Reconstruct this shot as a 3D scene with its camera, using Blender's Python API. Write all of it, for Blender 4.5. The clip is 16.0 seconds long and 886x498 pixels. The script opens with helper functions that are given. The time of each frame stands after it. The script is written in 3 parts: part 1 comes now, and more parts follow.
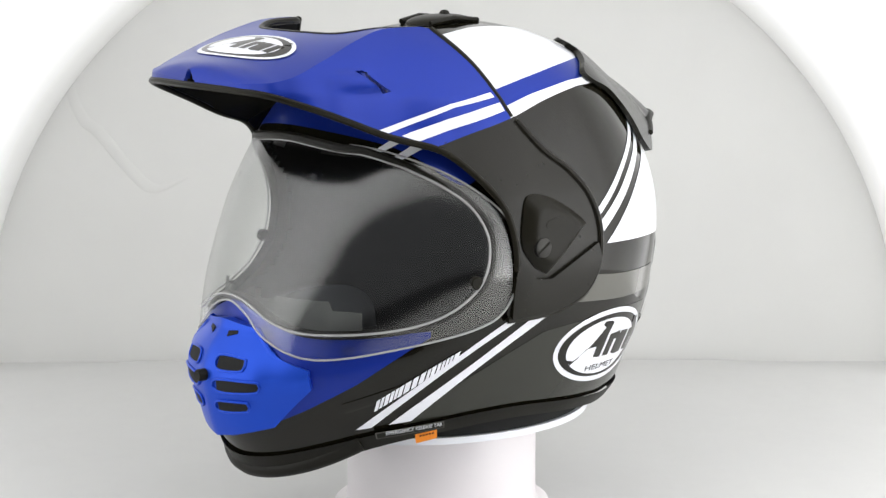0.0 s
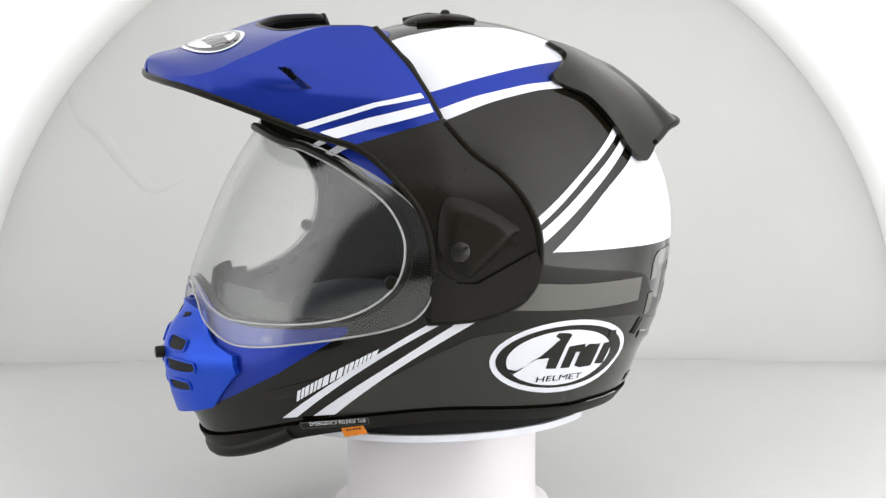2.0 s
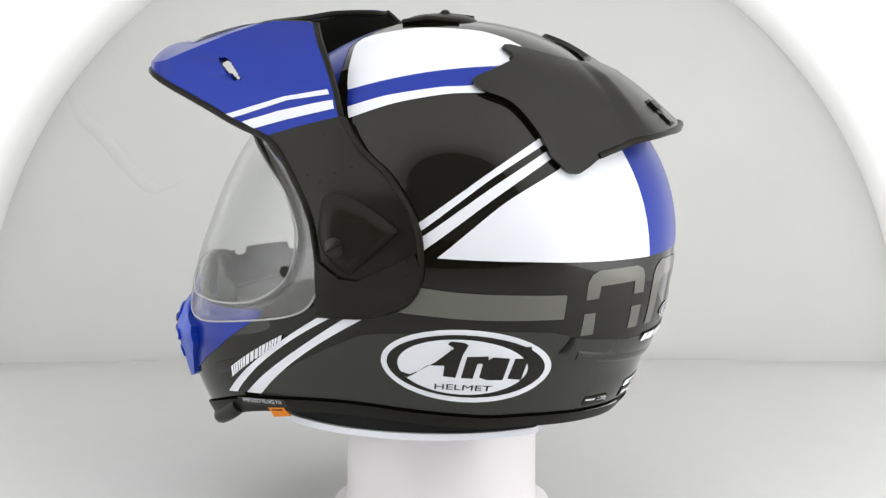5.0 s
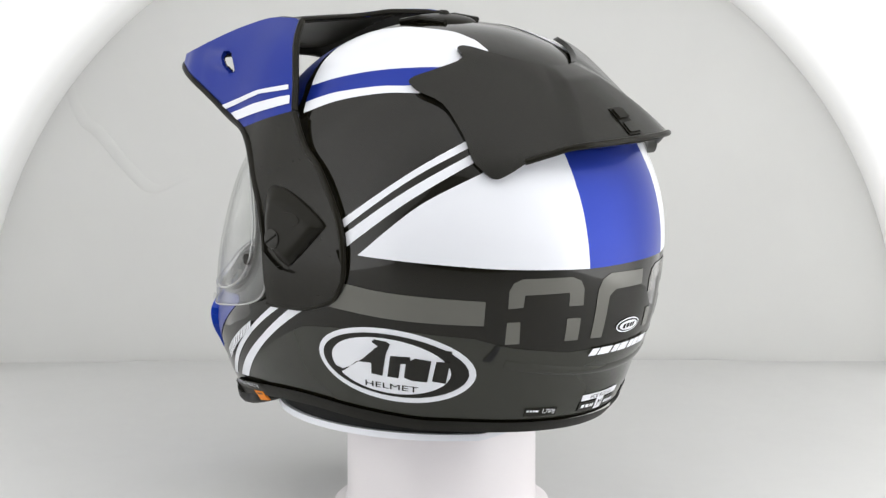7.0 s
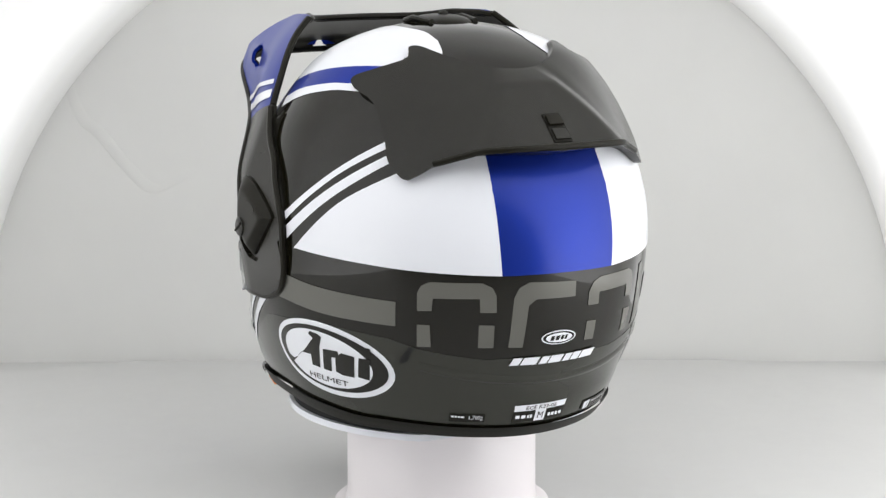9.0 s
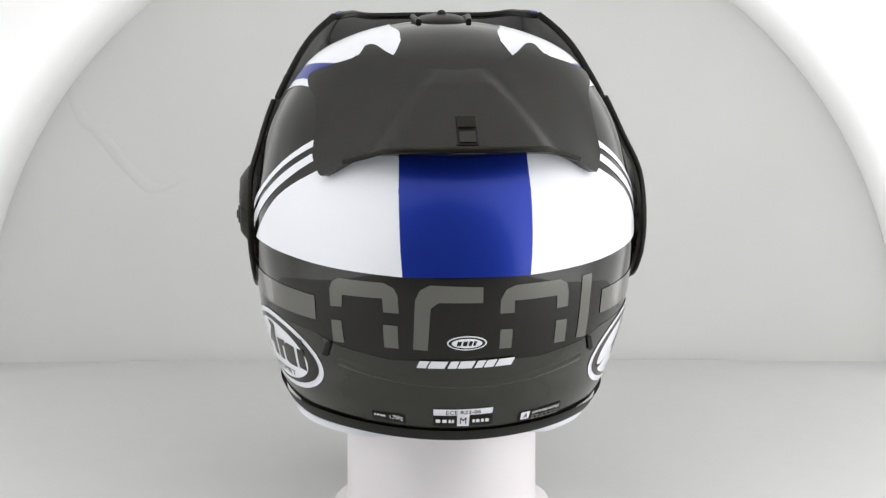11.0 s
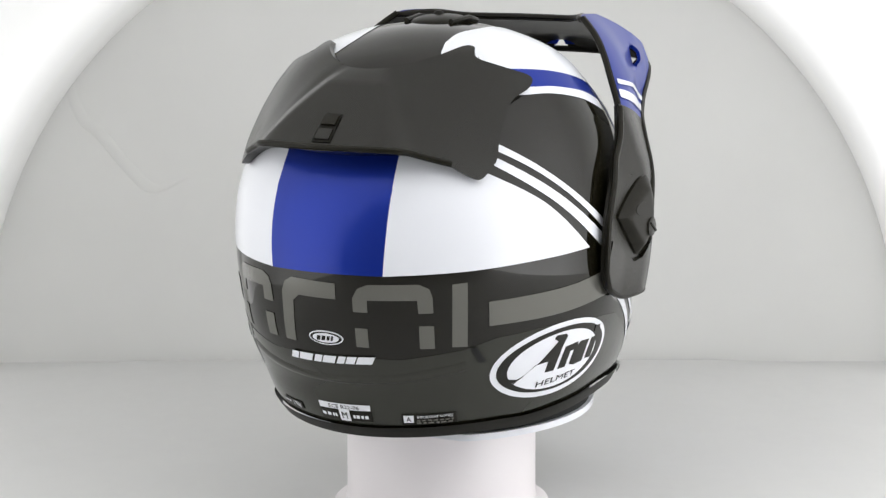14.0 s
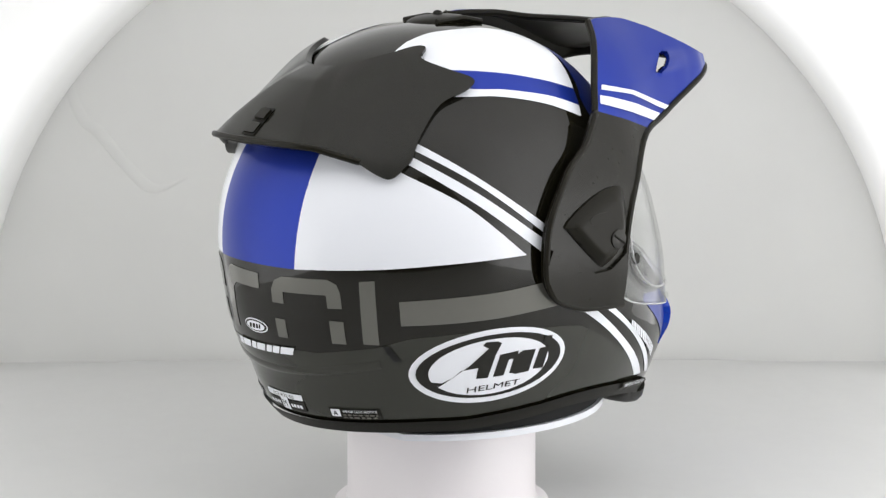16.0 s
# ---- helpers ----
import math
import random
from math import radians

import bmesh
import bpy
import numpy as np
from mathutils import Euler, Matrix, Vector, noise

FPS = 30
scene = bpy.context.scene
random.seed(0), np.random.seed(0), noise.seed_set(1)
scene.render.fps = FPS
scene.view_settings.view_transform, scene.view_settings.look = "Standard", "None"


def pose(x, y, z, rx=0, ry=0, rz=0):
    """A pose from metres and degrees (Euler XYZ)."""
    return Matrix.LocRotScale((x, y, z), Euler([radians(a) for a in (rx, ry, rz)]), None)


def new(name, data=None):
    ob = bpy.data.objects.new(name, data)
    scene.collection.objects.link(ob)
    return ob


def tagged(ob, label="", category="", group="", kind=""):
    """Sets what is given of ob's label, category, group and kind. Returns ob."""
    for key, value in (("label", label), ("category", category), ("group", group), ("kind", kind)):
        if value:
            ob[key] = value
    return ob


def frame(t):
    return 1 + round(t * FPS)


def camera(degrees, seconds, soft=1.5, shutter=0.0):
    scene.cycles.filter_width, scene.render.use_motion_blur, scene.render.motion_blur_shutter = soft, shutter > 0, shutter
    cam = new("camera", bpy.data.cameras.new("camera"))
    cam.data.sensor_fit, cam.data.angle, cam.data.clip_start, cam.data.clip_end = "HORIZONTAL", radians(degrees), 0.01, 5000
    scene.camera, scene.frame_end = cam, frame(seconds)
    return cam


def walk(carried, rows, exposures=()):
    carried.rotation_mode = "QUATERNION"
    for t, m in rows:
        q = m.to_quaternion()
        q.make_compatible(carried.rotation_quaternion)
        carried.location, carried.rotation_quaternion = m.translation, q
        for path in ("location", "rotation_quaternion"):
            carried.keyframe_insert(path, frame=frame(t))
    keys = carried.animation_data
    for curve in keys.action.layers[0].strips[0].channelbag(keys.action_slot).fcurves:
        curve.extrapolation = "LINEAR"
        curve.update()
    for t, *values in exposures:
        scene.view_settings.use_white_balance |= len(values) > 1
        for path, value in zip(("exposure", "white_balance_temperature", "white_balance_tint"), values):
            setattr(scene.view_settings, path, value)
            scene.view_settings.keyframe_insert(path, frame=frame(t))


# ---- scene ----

# camera: stands still in front of the open side of the light tent
EYE_Z = 0.43
cam = camera(24.4235, 16.0, soft=1.35)
STAND = pose(0.0, -1.4, EYE_Z, 90 - 9.8452, 0.058, -0.0604)
walk(cam, [(0.0, STAND), (16.0, STAND)], exposures=[(0.0, 0.22), (4.0, 0.15), (9.0, 0.08), (12.5, 0.0), (16.0, 0.04)])
TURN, REAR_ON = -11.1737, 11.5253          # turntable: degrees a second, and when the rear faces the lens

# ---- light ----
world = bpy.data.worlds.new("studio")
scene.world = world
world.use_nodes = True
world.node_tree.nodes["Background"].inputs[0].default_value = (0.95, 0.97, 1.0, 1)
world.node_tree.nodes["Background"].inputs[1].default_value = 0.21
HOOD_GLOW = 0.94        # the hood fabric itself emits, no lamps behind: scales its glow along its depth, from the back wall forwards


# ---- materials ----
def material(name, colour, rough=0.4, metal=0.0, coat=0.0, grain=0.0, scale=300.0, bump=0.0, vary=0.06, alpha=1.0, spec=0.5, relief=0.0004):
    m = bpy.data.materials.new(name)
    m.use_nodes = True
    nt = m.node_tree
    b = nt.nodes["Principled BSDF"]
    b.inputs["Metallic"].default_value = metal
    b.inputs["Coat Weight"].default_value = coat
    b.inputs["Coat Roughness"].default_value = 0.04
    b.inputs["Alpha"].default_value = alpha
    b.inputs["Specular IOR Level"].default_value = spec
    tc = nt.nodes.new("ShaderNodeTexCoord")
    n1 = nt.nodes.new("ShaderNodeTexNoise")
    n1.inputs["Scale"].default_value, n1.inputs["Detail"].default_value = 14.0, 4.0
    nt.links.new(tc.outputs["Object"], n1.inputs["Vector"])
    ramp = nt.nodes.new("ShaderNodeMix")
    ramp.data_type = "RGBA"
    ramp.inputs["A"].default_value = (*[c * (1 - vary) for c in colour], 1)
    ramp.inputs["B"].default_value = (*[min(1, c * (1 + vary)) for c in colour], 1)
    nt.links.new(n1.outputs["Fac"], ramp.inputs["Factor"])
    nt.links.new(ramp.outputs["Result"], b.inputs["Base Color"])
    n2 = nt.nodes.new("ShaderNodeTexNoise")
    n2.inputs["Scale"].default_value, n2.inputs["Detail"].default_value = scale, 3.0
    nt.links.new(tc.outputs["Object"], n2.inputs["Vector"])
    rr = nt.nodes.new("ShaderNodeMapRange")
    rr.inputs["To Min"].default_value, rr.inputs["To Max"].default_value = max(0.0, rough - grain), rough + grain
    nt.links.new(n2.outputs["Fac"], rr.inputs["Value"])
    nt.links.new(rr.outputs["Result"], b.inputs["Roughness"])
    if bump:
        bp = nt.nodes.new("ShaderNodeBump")
        bp.inputs["Strength"].default_value, bp.inputs["Distance"].default_value = bump, relief
        nt.links.new(n2.outputs["Fac"], bp.inputs["Height"])
        nt.links.new(bp.outputs["Normal"], b.inputs["Normal"])
    return m


def clear_material(name, tint, base=0.05, rough=0.31, haze=0.0):
    m = bpy.data.materials.new(name)
    m.use_nodes = True
    nt = m.node_tree
    nt.nodes.clear()
    out = nt.nodes.new("ShaderNodeOutputMaterial")
    tr, gl, lw, mix = (nt.nodes.new("ShaderNode" + k) for k in ("BsdfTransparent", "BsdfGlossy", "LayerWeight", "MixShader"))
    pw, fr = nt.nodes.new("ShaderNodeMath"), nt.nodes.new("ShaderNodeMath")
    pw.operation, fr.operation = "POWER", "MULTIPLY_ADD"
    lw.inputs["Blend"].default_value = 0.5
    pw.inputs[1].default_value, fr.inputs[1].default_value, fr.inputs[2].default_value = 4.0, 0.5, base
    nt.links.new(lw.outputs["Facing"], pw.inputs[0])
    nt.links.new(pw.outputs[0], fr.inputs[0])
    tr.inputs["Color"].default_value = (*tint, 1)
    gl.inputs["Roughness"].default_value = rough
    nt.links.new(fr.outputs[0], mix.inputs[0])
    nt.links.new(tr.outputs[0], mix.inputs[1])
    nt.links.new(gl.outputs[0], mix.inputs[2])
    last = mix
    if haze:
        df, mix2 = nt.nodes.new("ShaderNodeBsdfDiffuse"), nt.nodes.new("ShaderNodeMixShader")
        df.inputs["Color"].default_value = (0.8, 0.8, 0.8, 1)
        mix2.inputs[0].default_value = haze
        nt.links.new(mix.outputs[0], mix2.inputs[1])
        nt.links.new(df.outputs[0], mix2.inputs[2])
        last = mix2
    nt.links.new(last.outputs[0], out.inputs["Surface"])
    return m


GLOSS_BLACK = material("gloss_black_paint", (0.0065, 0.0058, 0.0030), 0.05, grain=0.01, spec=0.36)
SATIN_BLACK = material("satin_black_paint", (0.0085, 0.0076, 0.0042), 0.27, grain=0.01, spec=0.25)
PLASTIC = material("black_moulded_plastic", (0.0095, 0.0085, 0.005), 0.36, grain=0.02, scale=900, spec=0.15)
RUBBER = material("black_rubber", (0.008, 0.0075, 0.005), 0.45, grain=0.06, scale=700, bump=0.25, spec=0.18)
SMOKE = material("smoked_plastic", (0.0085, 0.008, 0.0048), 0.22, grain=0.0, alpha=1.0, spec=0.3)
WHITE = material("white_paint", (0.80, 0.815, 0.86), 0.22, coat=0.15, grain=0.02, vary=0.015, spec=0.35)
SATIN_BLUE = material("satin_blue_plastic", (0.012, 0.066, 0.52), 0.34, metal=0.5, grain=0.02, scale=1500, vary=0.05, spec=0.3)
BLUE = material("metallic_blue_paint", (0.007, 0.029, 0.29), 0.40, metal=0.55, coat=0.25, grain=0.015, scale=1500, vary=0.05, spec=0.25)
GUNMETAL = material("gunmetal_paint", (0.031, 0.032, 0.025), 0.14, metal=0.2, coat=0.25, grain=0.04, scale=1500, spec=0.3)
SILVER = material("grey_paint", (0.128, 0.126, 0.112), 0.16, metal=0.2, coat=0.25, grain=0.03, scale=1500, spec=0.3)
ORANGE = material("orange_fabric", (0.85, 0.25, 0.01), 0.7, grain=0.1, scale=1200, bump=0.4)
LINING = material("dark_lining_fabric", (0.006, 0.0062, 0.006), 0.9, grain=0.05, scale=900, bump=0.06, vary=0.2)
PAD = material("blue_grey_pad_fabric", (0.11, 0.12, 0.135), 0.9, grain=0.05, scale=900, bump=0.08, vary=0.2)
FOAM = material("grey_chin_lining", (0.085, 0.088, 0.085), 0.8, grain=0.05, scale=500, bump=0.08)
STEEL = material("dark_screw_metal", (0.02, 0.019, 0.016), 0.35, metal=0.5, grain=0.05)
CLEAR = clear_material("clear_shield", (0.95, 0.955, 0.95), 0.075, 0.13)
SEAL = clear_material("clear_seal", (0.8, 0.8, 0.8), 0.15, 0.12, 0.3)
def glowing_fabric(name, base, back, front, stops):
    """White fabric with its light set in as emission, no strips behind; stops: depth 0 to 1 from back to front, glow.
    """
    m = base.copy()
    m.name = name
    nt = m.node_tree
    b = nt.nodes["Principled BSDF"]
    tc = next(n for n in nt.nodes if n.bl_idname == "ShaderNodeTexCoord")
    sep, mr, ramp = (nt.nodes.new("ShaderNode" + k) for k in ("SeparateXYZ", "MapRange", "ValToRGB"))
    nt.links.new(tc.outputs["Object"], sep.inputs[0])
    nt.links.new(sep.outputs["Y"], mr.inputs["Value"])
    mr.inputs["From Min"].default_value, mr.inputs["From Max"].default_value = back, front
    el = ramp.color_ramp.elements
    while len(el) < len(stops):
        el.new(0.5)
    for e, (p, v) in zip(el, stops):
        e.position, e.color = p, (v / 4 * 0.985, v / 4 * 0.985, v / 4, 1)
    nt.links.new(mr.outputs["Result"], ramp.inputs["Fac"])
    side, mul = nt.nodes.new("ShaderNodeMapRange"), nt.nodes.new("ShaderNodeMath")   # emission lowered on the left to darken that side
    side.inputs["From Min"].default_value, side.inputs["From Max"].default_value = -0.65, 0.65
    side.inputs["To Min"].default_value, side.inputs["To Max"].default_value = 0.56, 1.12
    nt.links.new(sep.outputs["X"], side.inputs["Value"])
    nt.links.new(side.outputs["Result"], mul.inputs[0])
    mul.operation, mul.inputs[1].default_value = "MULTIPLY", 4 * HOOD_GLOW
    high, both = nt.nodes.new("ShaderNodeMapRange"), nt.nodes.new("ShaderNodeMath")   # and lowered towards the crown, so upward faces get less light
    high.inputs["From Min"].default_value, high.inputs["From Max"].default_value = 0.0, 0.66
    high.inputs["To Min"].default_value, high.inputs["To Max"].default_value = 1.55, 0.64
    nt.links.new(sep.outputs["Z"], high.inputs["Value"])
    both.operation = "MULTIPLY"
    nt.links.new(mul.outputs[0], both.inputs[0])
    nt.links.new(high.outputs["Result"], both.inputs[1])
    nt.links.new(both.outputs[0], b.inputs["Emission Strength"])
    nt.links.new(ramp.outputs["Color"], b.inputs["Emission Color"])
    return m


CUP = material("white_cup_plastic", (0.84, 0.80, 0.81), 0.35, grain=0.05, vary=0.02)
TENT = material("white_tent_fabric", (0.70, 0.70, 0.68), 0.85, grain=0.05, scale=8, bump=0.5, vary=0.03, relief=0.006)
# stops put the bright arch band and its grey edges into the emission
HOOD = glowing_fabric("self_glowing_hood_fabric", TENT, 0.462, -1.05, [(0, .14), (.02, .30), (.045, .80), (.065, .66), (.10, .42), (.16, .5), (.24, .5), (.38, 1.6), (.55, 2.1), (.72, 1.8), (.84, .5)])
ADDED_DARK = material("added_dark_slab", (0.04, 0.04, 0.042), 0.6, grain=0.08, scale=80, vary=0.1)
FLOOR = material("white_floor_sheet", (0.60, 0.60, 0.59), 0.5, grain=0.08, scale=80, bump=0.05, vary=0.03)


# ---- mesh helpers ----
def link(name, bm, mat, parent=None, label="", smooth=True, at=None, flip=True):
    if flip:
        bmesh.ops.recalc_face_normals(bm, faces=bm.faces)
    me = bpy.data.meshes.new(name)
    bm.to_mesh(me)
    bm.free()
    if smooth:
        for p in me.polygons:
            p.use_smooth = True
        me.set_sharp_from_angle(angle=radians(38))
    me.materials.append(mat)
    ob = new(name, me)
    if parent is not None:
        ob.parent = parent
    if at is not None:
        ob.location = at
    if label:
        tagged(ob, label)
    return ob


def hermite(xs, ys):
    """Smooth monotone curve through a few stations."""
    xs, ys = np.array(xs, float), np.array(ys, float)
    m, d = np.gradient(ys, xs), np.diff(ys) / np.diff(xs)
    for i in range(1, len(xs) - 1):
        m[i] = 0 if d[i - 1] * d[i] <= 0 else np.sign(d[i]) * min(abs(m[i]), 3 * abs(d[i]), 3 * abs(d[i - 1]))

    def f(x):
        x = np.clip(x, xs[0], xs[-1])
        k = np.clip(np.searchsorted(xs, x) - 1, 0, len(xs) - 2)
        h = xs[k + 1] - xs[k]
        t = (x - xs[k]) / h
        return (2*t**3 - 3*t**2 + 1)*ys[k] + (t**3 - 2*t**2 + t)*h*m[k] + (3*t**2 - 2*t**3)*ys[k+1] + (t**3 - t**2)*h*m[k+1]
    return f


def curve(points, n=8, closed=True):
    """Catmull-Rom resampling of an outline."""
    p = np.array(points, float)
    out = []
    m = len(p)
    for i in range(m if closed else m - 1):
        q = [p[(i + k) % m] if closed else p[min(max(i + k, 0), m - 1)] for k in (-1, 0, 1, 2)]
        for t in np.arange(n) / n:
            out.append(0.5*((2*q[1]) + (q[2]-q[0])*t + (2*q[0]-5*q[1]+4*q[2]-q[3])*t*t + (3*q[1]-q[0]-3*q[2]+q[3])*t**3))
    if not closed:
        out.append(p[-1])
    return np.array(out)


def smooth(points, *corners):
    """Outline with sharp corners at the given indices and smooth edges between them."""
    p = list(points)
    p = p[corners[0]:] + p[:corners[0]]
    c = [k - corners[0] for k in corners] + [len(p)]
    p.append(p[0])
    out = []
    for a, b in zip(c, c[1:]):
        out += [tuple(q) for q in curve(p[a:b + 1], 6, False)[:-1]]
    return out


def clip_axis(poly, k, value, keep_less):
    out = []
    for a, b in zip(poly, poly[1:] + poly[:1]):
        ia, ib = ((a[k] <= value) == keep_less) or a[k] == value, ((b[k] <= value) == keep_less) or b[k] == value
        if ia:
            out.append(a)
        if ia != ib:
            t = (value - a[k]) / (b[k] - a[k])
            c = [a[0] + t * (b[0] - a[0]), a[1] + t * (b[1] - a[1])]
            c[k] = value
            out.append(tuple(c))
    return out


def patch_mesh(outline, surface, step, lift=0.0, thick=0.0, under=None):
    """A sheet cut along an outline in the (u, v) chart of a surface, laid lift above it, thick deep."""
    su, sv = step if isinstance(step, tuple) else (step, step)
    cells = []
    for one in (outline if isinstance(outline[0], list) else [outline]):
        poly = [tuple(map(float, p)) for p in one]
        us = [p[0] for p in poly]
        for i in range(math.floor(min(us) / su), math.ceil(max(us) / su)):
            strip = clip_axis(clip_axis(poly, 0, i * su, False), 0, (i + 1) * su, True)
            if len(strip) < 3:
                continue
            lo, hi = min(p[1] for p in strip), max(p[1] for p in strip)
            for j in range(math.floor(lo / sv), math.ceil(hi / sv)):
                cell = clip_axis(clip_axis(strip, 1, j * sv, False), 1, (j + 1) * sv, True)
                if len(cell) >= 3:
                    cells.append(cell)
    index, uv, faces = {}, [], []
    for cell in cells:
        f = []
        for p in cell:
            key = (round(p[0] * 2000 / su), round(p[1] * 2000 / sv))
            if key not in index:
                index[key] = len(uv)
                uv.append(p)
            if not f or f[-1] != index[key]:
                f.append(index[key])
        if len(f) > 1 and f[0] == f[-1]:
            f.pop()
        if len(f) >= 3 and len(set(f)) == len(f):
            faces.append(f)
    uv = np.array(uv)
    return sheet(uv, faces, surface, lift, thick, under)


def normals_of(uv, surface):
    e = 0.02 * max(np.ptp(uv[:, 0]), np.ptp(uv[:, 1])) / 4 + 1e-5
    du = surface(uv[:, 0] + e, uv[:, 1]) - surface(uv[:, 0] - e, uv[:, 1])
    dv = surface(uv[:, 0], uv[:, 1] + e) - surface(uv[:, 0], uv[:, 1] - e)
    n = np.cross(du, dv)
    n /= np.linalg.norm(n, axis=1)[:, None] + 1e-12
    p = surface(uv[:, 0], uv[:, 1])
    s = np.sign(np.einsum("ij,ij->i", n, p - CENTRE))
    return n * np.where(s == 0, 1, s)[:, None]


def sheet(uv, faces, surface, lift, thick, under=None):
    p, n = surface(uv[:, 0], uv[:, 1]), normals_of(uv, surface)
    lifts = lift(uv[:, 0], uv[:, 1])[:, None] if callable(lift) else lift
    depth = thick(uv[:, 0], uv[:, 1])[:, None] if callable(thick) else thick
    bm = bmesh.new()
    top = [bm.verts.new(c) for c in p + n * lifts]
    for f in faces:
        try:
            bm.faces.new([top[k] for k in f])
        except ValueError:
            pass
    if callable(thick) or thick:
        bm.verts.index_update()
        rim = [(e.verts[0].index, e.verts[1].index) for e in bm.edges if e.is_boundary]
        low = [bm.verts.new(c) for c in (under(uv[:, 0], uv[:, 1]) if under else p + n * (lifts - depth))]
        for f in faces:
            try:
                bm.faces.new([low[k] for k in reversed(f)])
            except ValueError:
                pass
        for a, b in rim:
            try:
                bm.faces.new([top[a], top[b], low[b], low[a]])
            except ValueError:
                pass
    return bm


def with_hole(outline, hole, at):
    """Two outlines that meet on the line u = at and leave the hole open."""
    both = []
    for less in (True, False):
        p, h = clip_axis([tuple(q) for q in outline], 0, at, less), clip_axis([tuple(q) for q in hole], 0, at, less)
        k = next(i for i in range(len(h)) if h[i][0] == at and h[(i + 1) % len(h)][0] == at)
        chain = h[k + 1:] + h[:k + 1]
        k = next(i for i in range(len(p)) if p[i][0] == at and p[(i + 1) % len(p)][0] == at)
        a = p[k]
        if abs(chain[0][1] - a[1]) > abs(chain[-1][1] - a[1]):
            chain = chain[::-1]
        both.append(p[:k + 1] + chain + p[k + 1:])
    return both


def tube(points, radius, sides=8, closed=True, squash=1.0):
    bm = bmesh.new()
    p = [Vector(q) for q in points]
    m = len(p)
    rings = []
    for i in range(m):
        t = (p[(i + 1) % m] - p[i - 1]) if closed else (p[min(i + 1, m - 1)] - p[max(i - 1, 0)])
        t.normalize()
        out = (p[i] - Vector(CENTRE))
        b = t.cross(out).normalized()
        n = b.cross(t).normalized()
        rings.append([bm.verts.new(p[i] + (n * math.cos(a) * squash + b * math.sin(a)) * radius) for a in (2 * math.pi * k / sides for k in range(sides))])
    for i in range(m if closed else m - 1):
        r, s = rings[i], rings[(i + 1) % m]
        for k in range(sides):
            bm.faces.new([r[k], r[(k + 1) % sides], s[(k + 1) % sides], s[k]])
    if not closed:
        bm.faces.new(rings[0])
        bm.faces.new(rings[-1][::-1])
    return bm


def lathe(profile, n=64):
    bm = bmesh.new()
    rings = [[bm.verts.new((r * math.cos(2*math.pi*k/n), r * math.sin(2*math.pi*k/n), z)) for k in range(n)] for r, z in profile]
    for a, b in zip(rings, rings[1:]):
        for k in range(n):
            bm.faces.new([a[k], a[(k+1) % n], b[(k+1) % n], b[k]])
    return bm, rings


# ---- the light tent ----
ARCH, BACK, FRONT = 0.425, 0.462, -0.9
bm = bmesh.new()
v = [bm.verts.new(c) for c in ((-1.2, FRONT, 0), (1.2, FRONT, 0), (1.2, BACK + .3, 0), (-1.2, BACK + .3, 0))]
w = [bm.verts.new((c.co.x, c.co.y, -0.02)) for c in v]
bm.faces.new(v), bm.faces.new(w[::-1])
for i in range(4):
    bm.faces.new([v[i], w[i], w[(i+1) % 4], v[(i+1) % 4]])
tagged(link("floor", bm, FLOOR, smooth=False), "seamless pale grey-white sheet floor of a light tent", "floor", kind="structure")

# added slab out of view under the camera, dark to keep reflections dark
bm = bmesh.new()
v = [bm.verts.new(c) for c in ((-1.2, -2.2, -.003), (1.2, -2.2, -.003), (1.2, FRONT, -.003), (-1.2, FRONT, -.003))]
w = [bm.verts.new((c.co.x, c.co.y, -0.03)) for c in v]
bm.faces.new(v), bm.faces.new(w[::-1])
for i in range(4):
    bm.faces.new([v[i], w[i], w[(i+1) % 4], v[(i+1) % 4]])
tagged(link("added_dark_floor", bm, ADDED_DARK, smooth=False), "added dark grey slab before the light tent, out of view", "floor", kind="structure")

bm = bmesh.new()
for y0, y1 in ((BACK, BACK + 0.012),):
    for y, s in ((y0, 1), (y1, -1)):
        q = [bm.verts.new(c) for c in ((-1.2, y, 0), (1.2, y, 0), (1.2, y, 1.2), (-1.2, y, 1.2))]
        bm.faces.new(q[::s])
tagged(link("wall_back", bm, TENT, smooth=False), "pale grey-white fabric back wall of the light tent", "wall", kind="structure")


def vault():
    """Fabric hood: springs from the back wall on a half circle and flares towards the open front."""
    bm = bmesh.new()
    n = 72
    # last stations lie out of view, added as a glowing surround for the helmet
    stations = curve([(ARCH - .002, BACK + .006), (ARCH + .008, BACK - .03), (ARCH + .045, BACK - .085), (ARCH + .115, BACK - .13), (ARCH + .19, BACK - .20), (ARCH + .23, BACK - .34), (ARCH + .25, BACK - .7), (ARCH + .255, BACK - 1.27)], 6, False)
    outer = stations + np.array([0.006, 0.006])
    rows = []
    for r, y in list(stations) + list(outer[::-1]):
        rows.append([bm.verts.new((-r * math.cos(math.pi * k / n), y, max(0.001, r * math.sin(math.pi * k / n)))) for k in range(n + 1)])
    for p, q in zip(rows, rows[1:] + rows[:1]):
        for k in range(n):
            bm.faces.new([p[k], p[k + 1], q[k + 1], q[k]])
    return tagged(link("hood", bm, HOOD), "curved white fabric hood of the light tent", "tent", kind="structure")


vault()

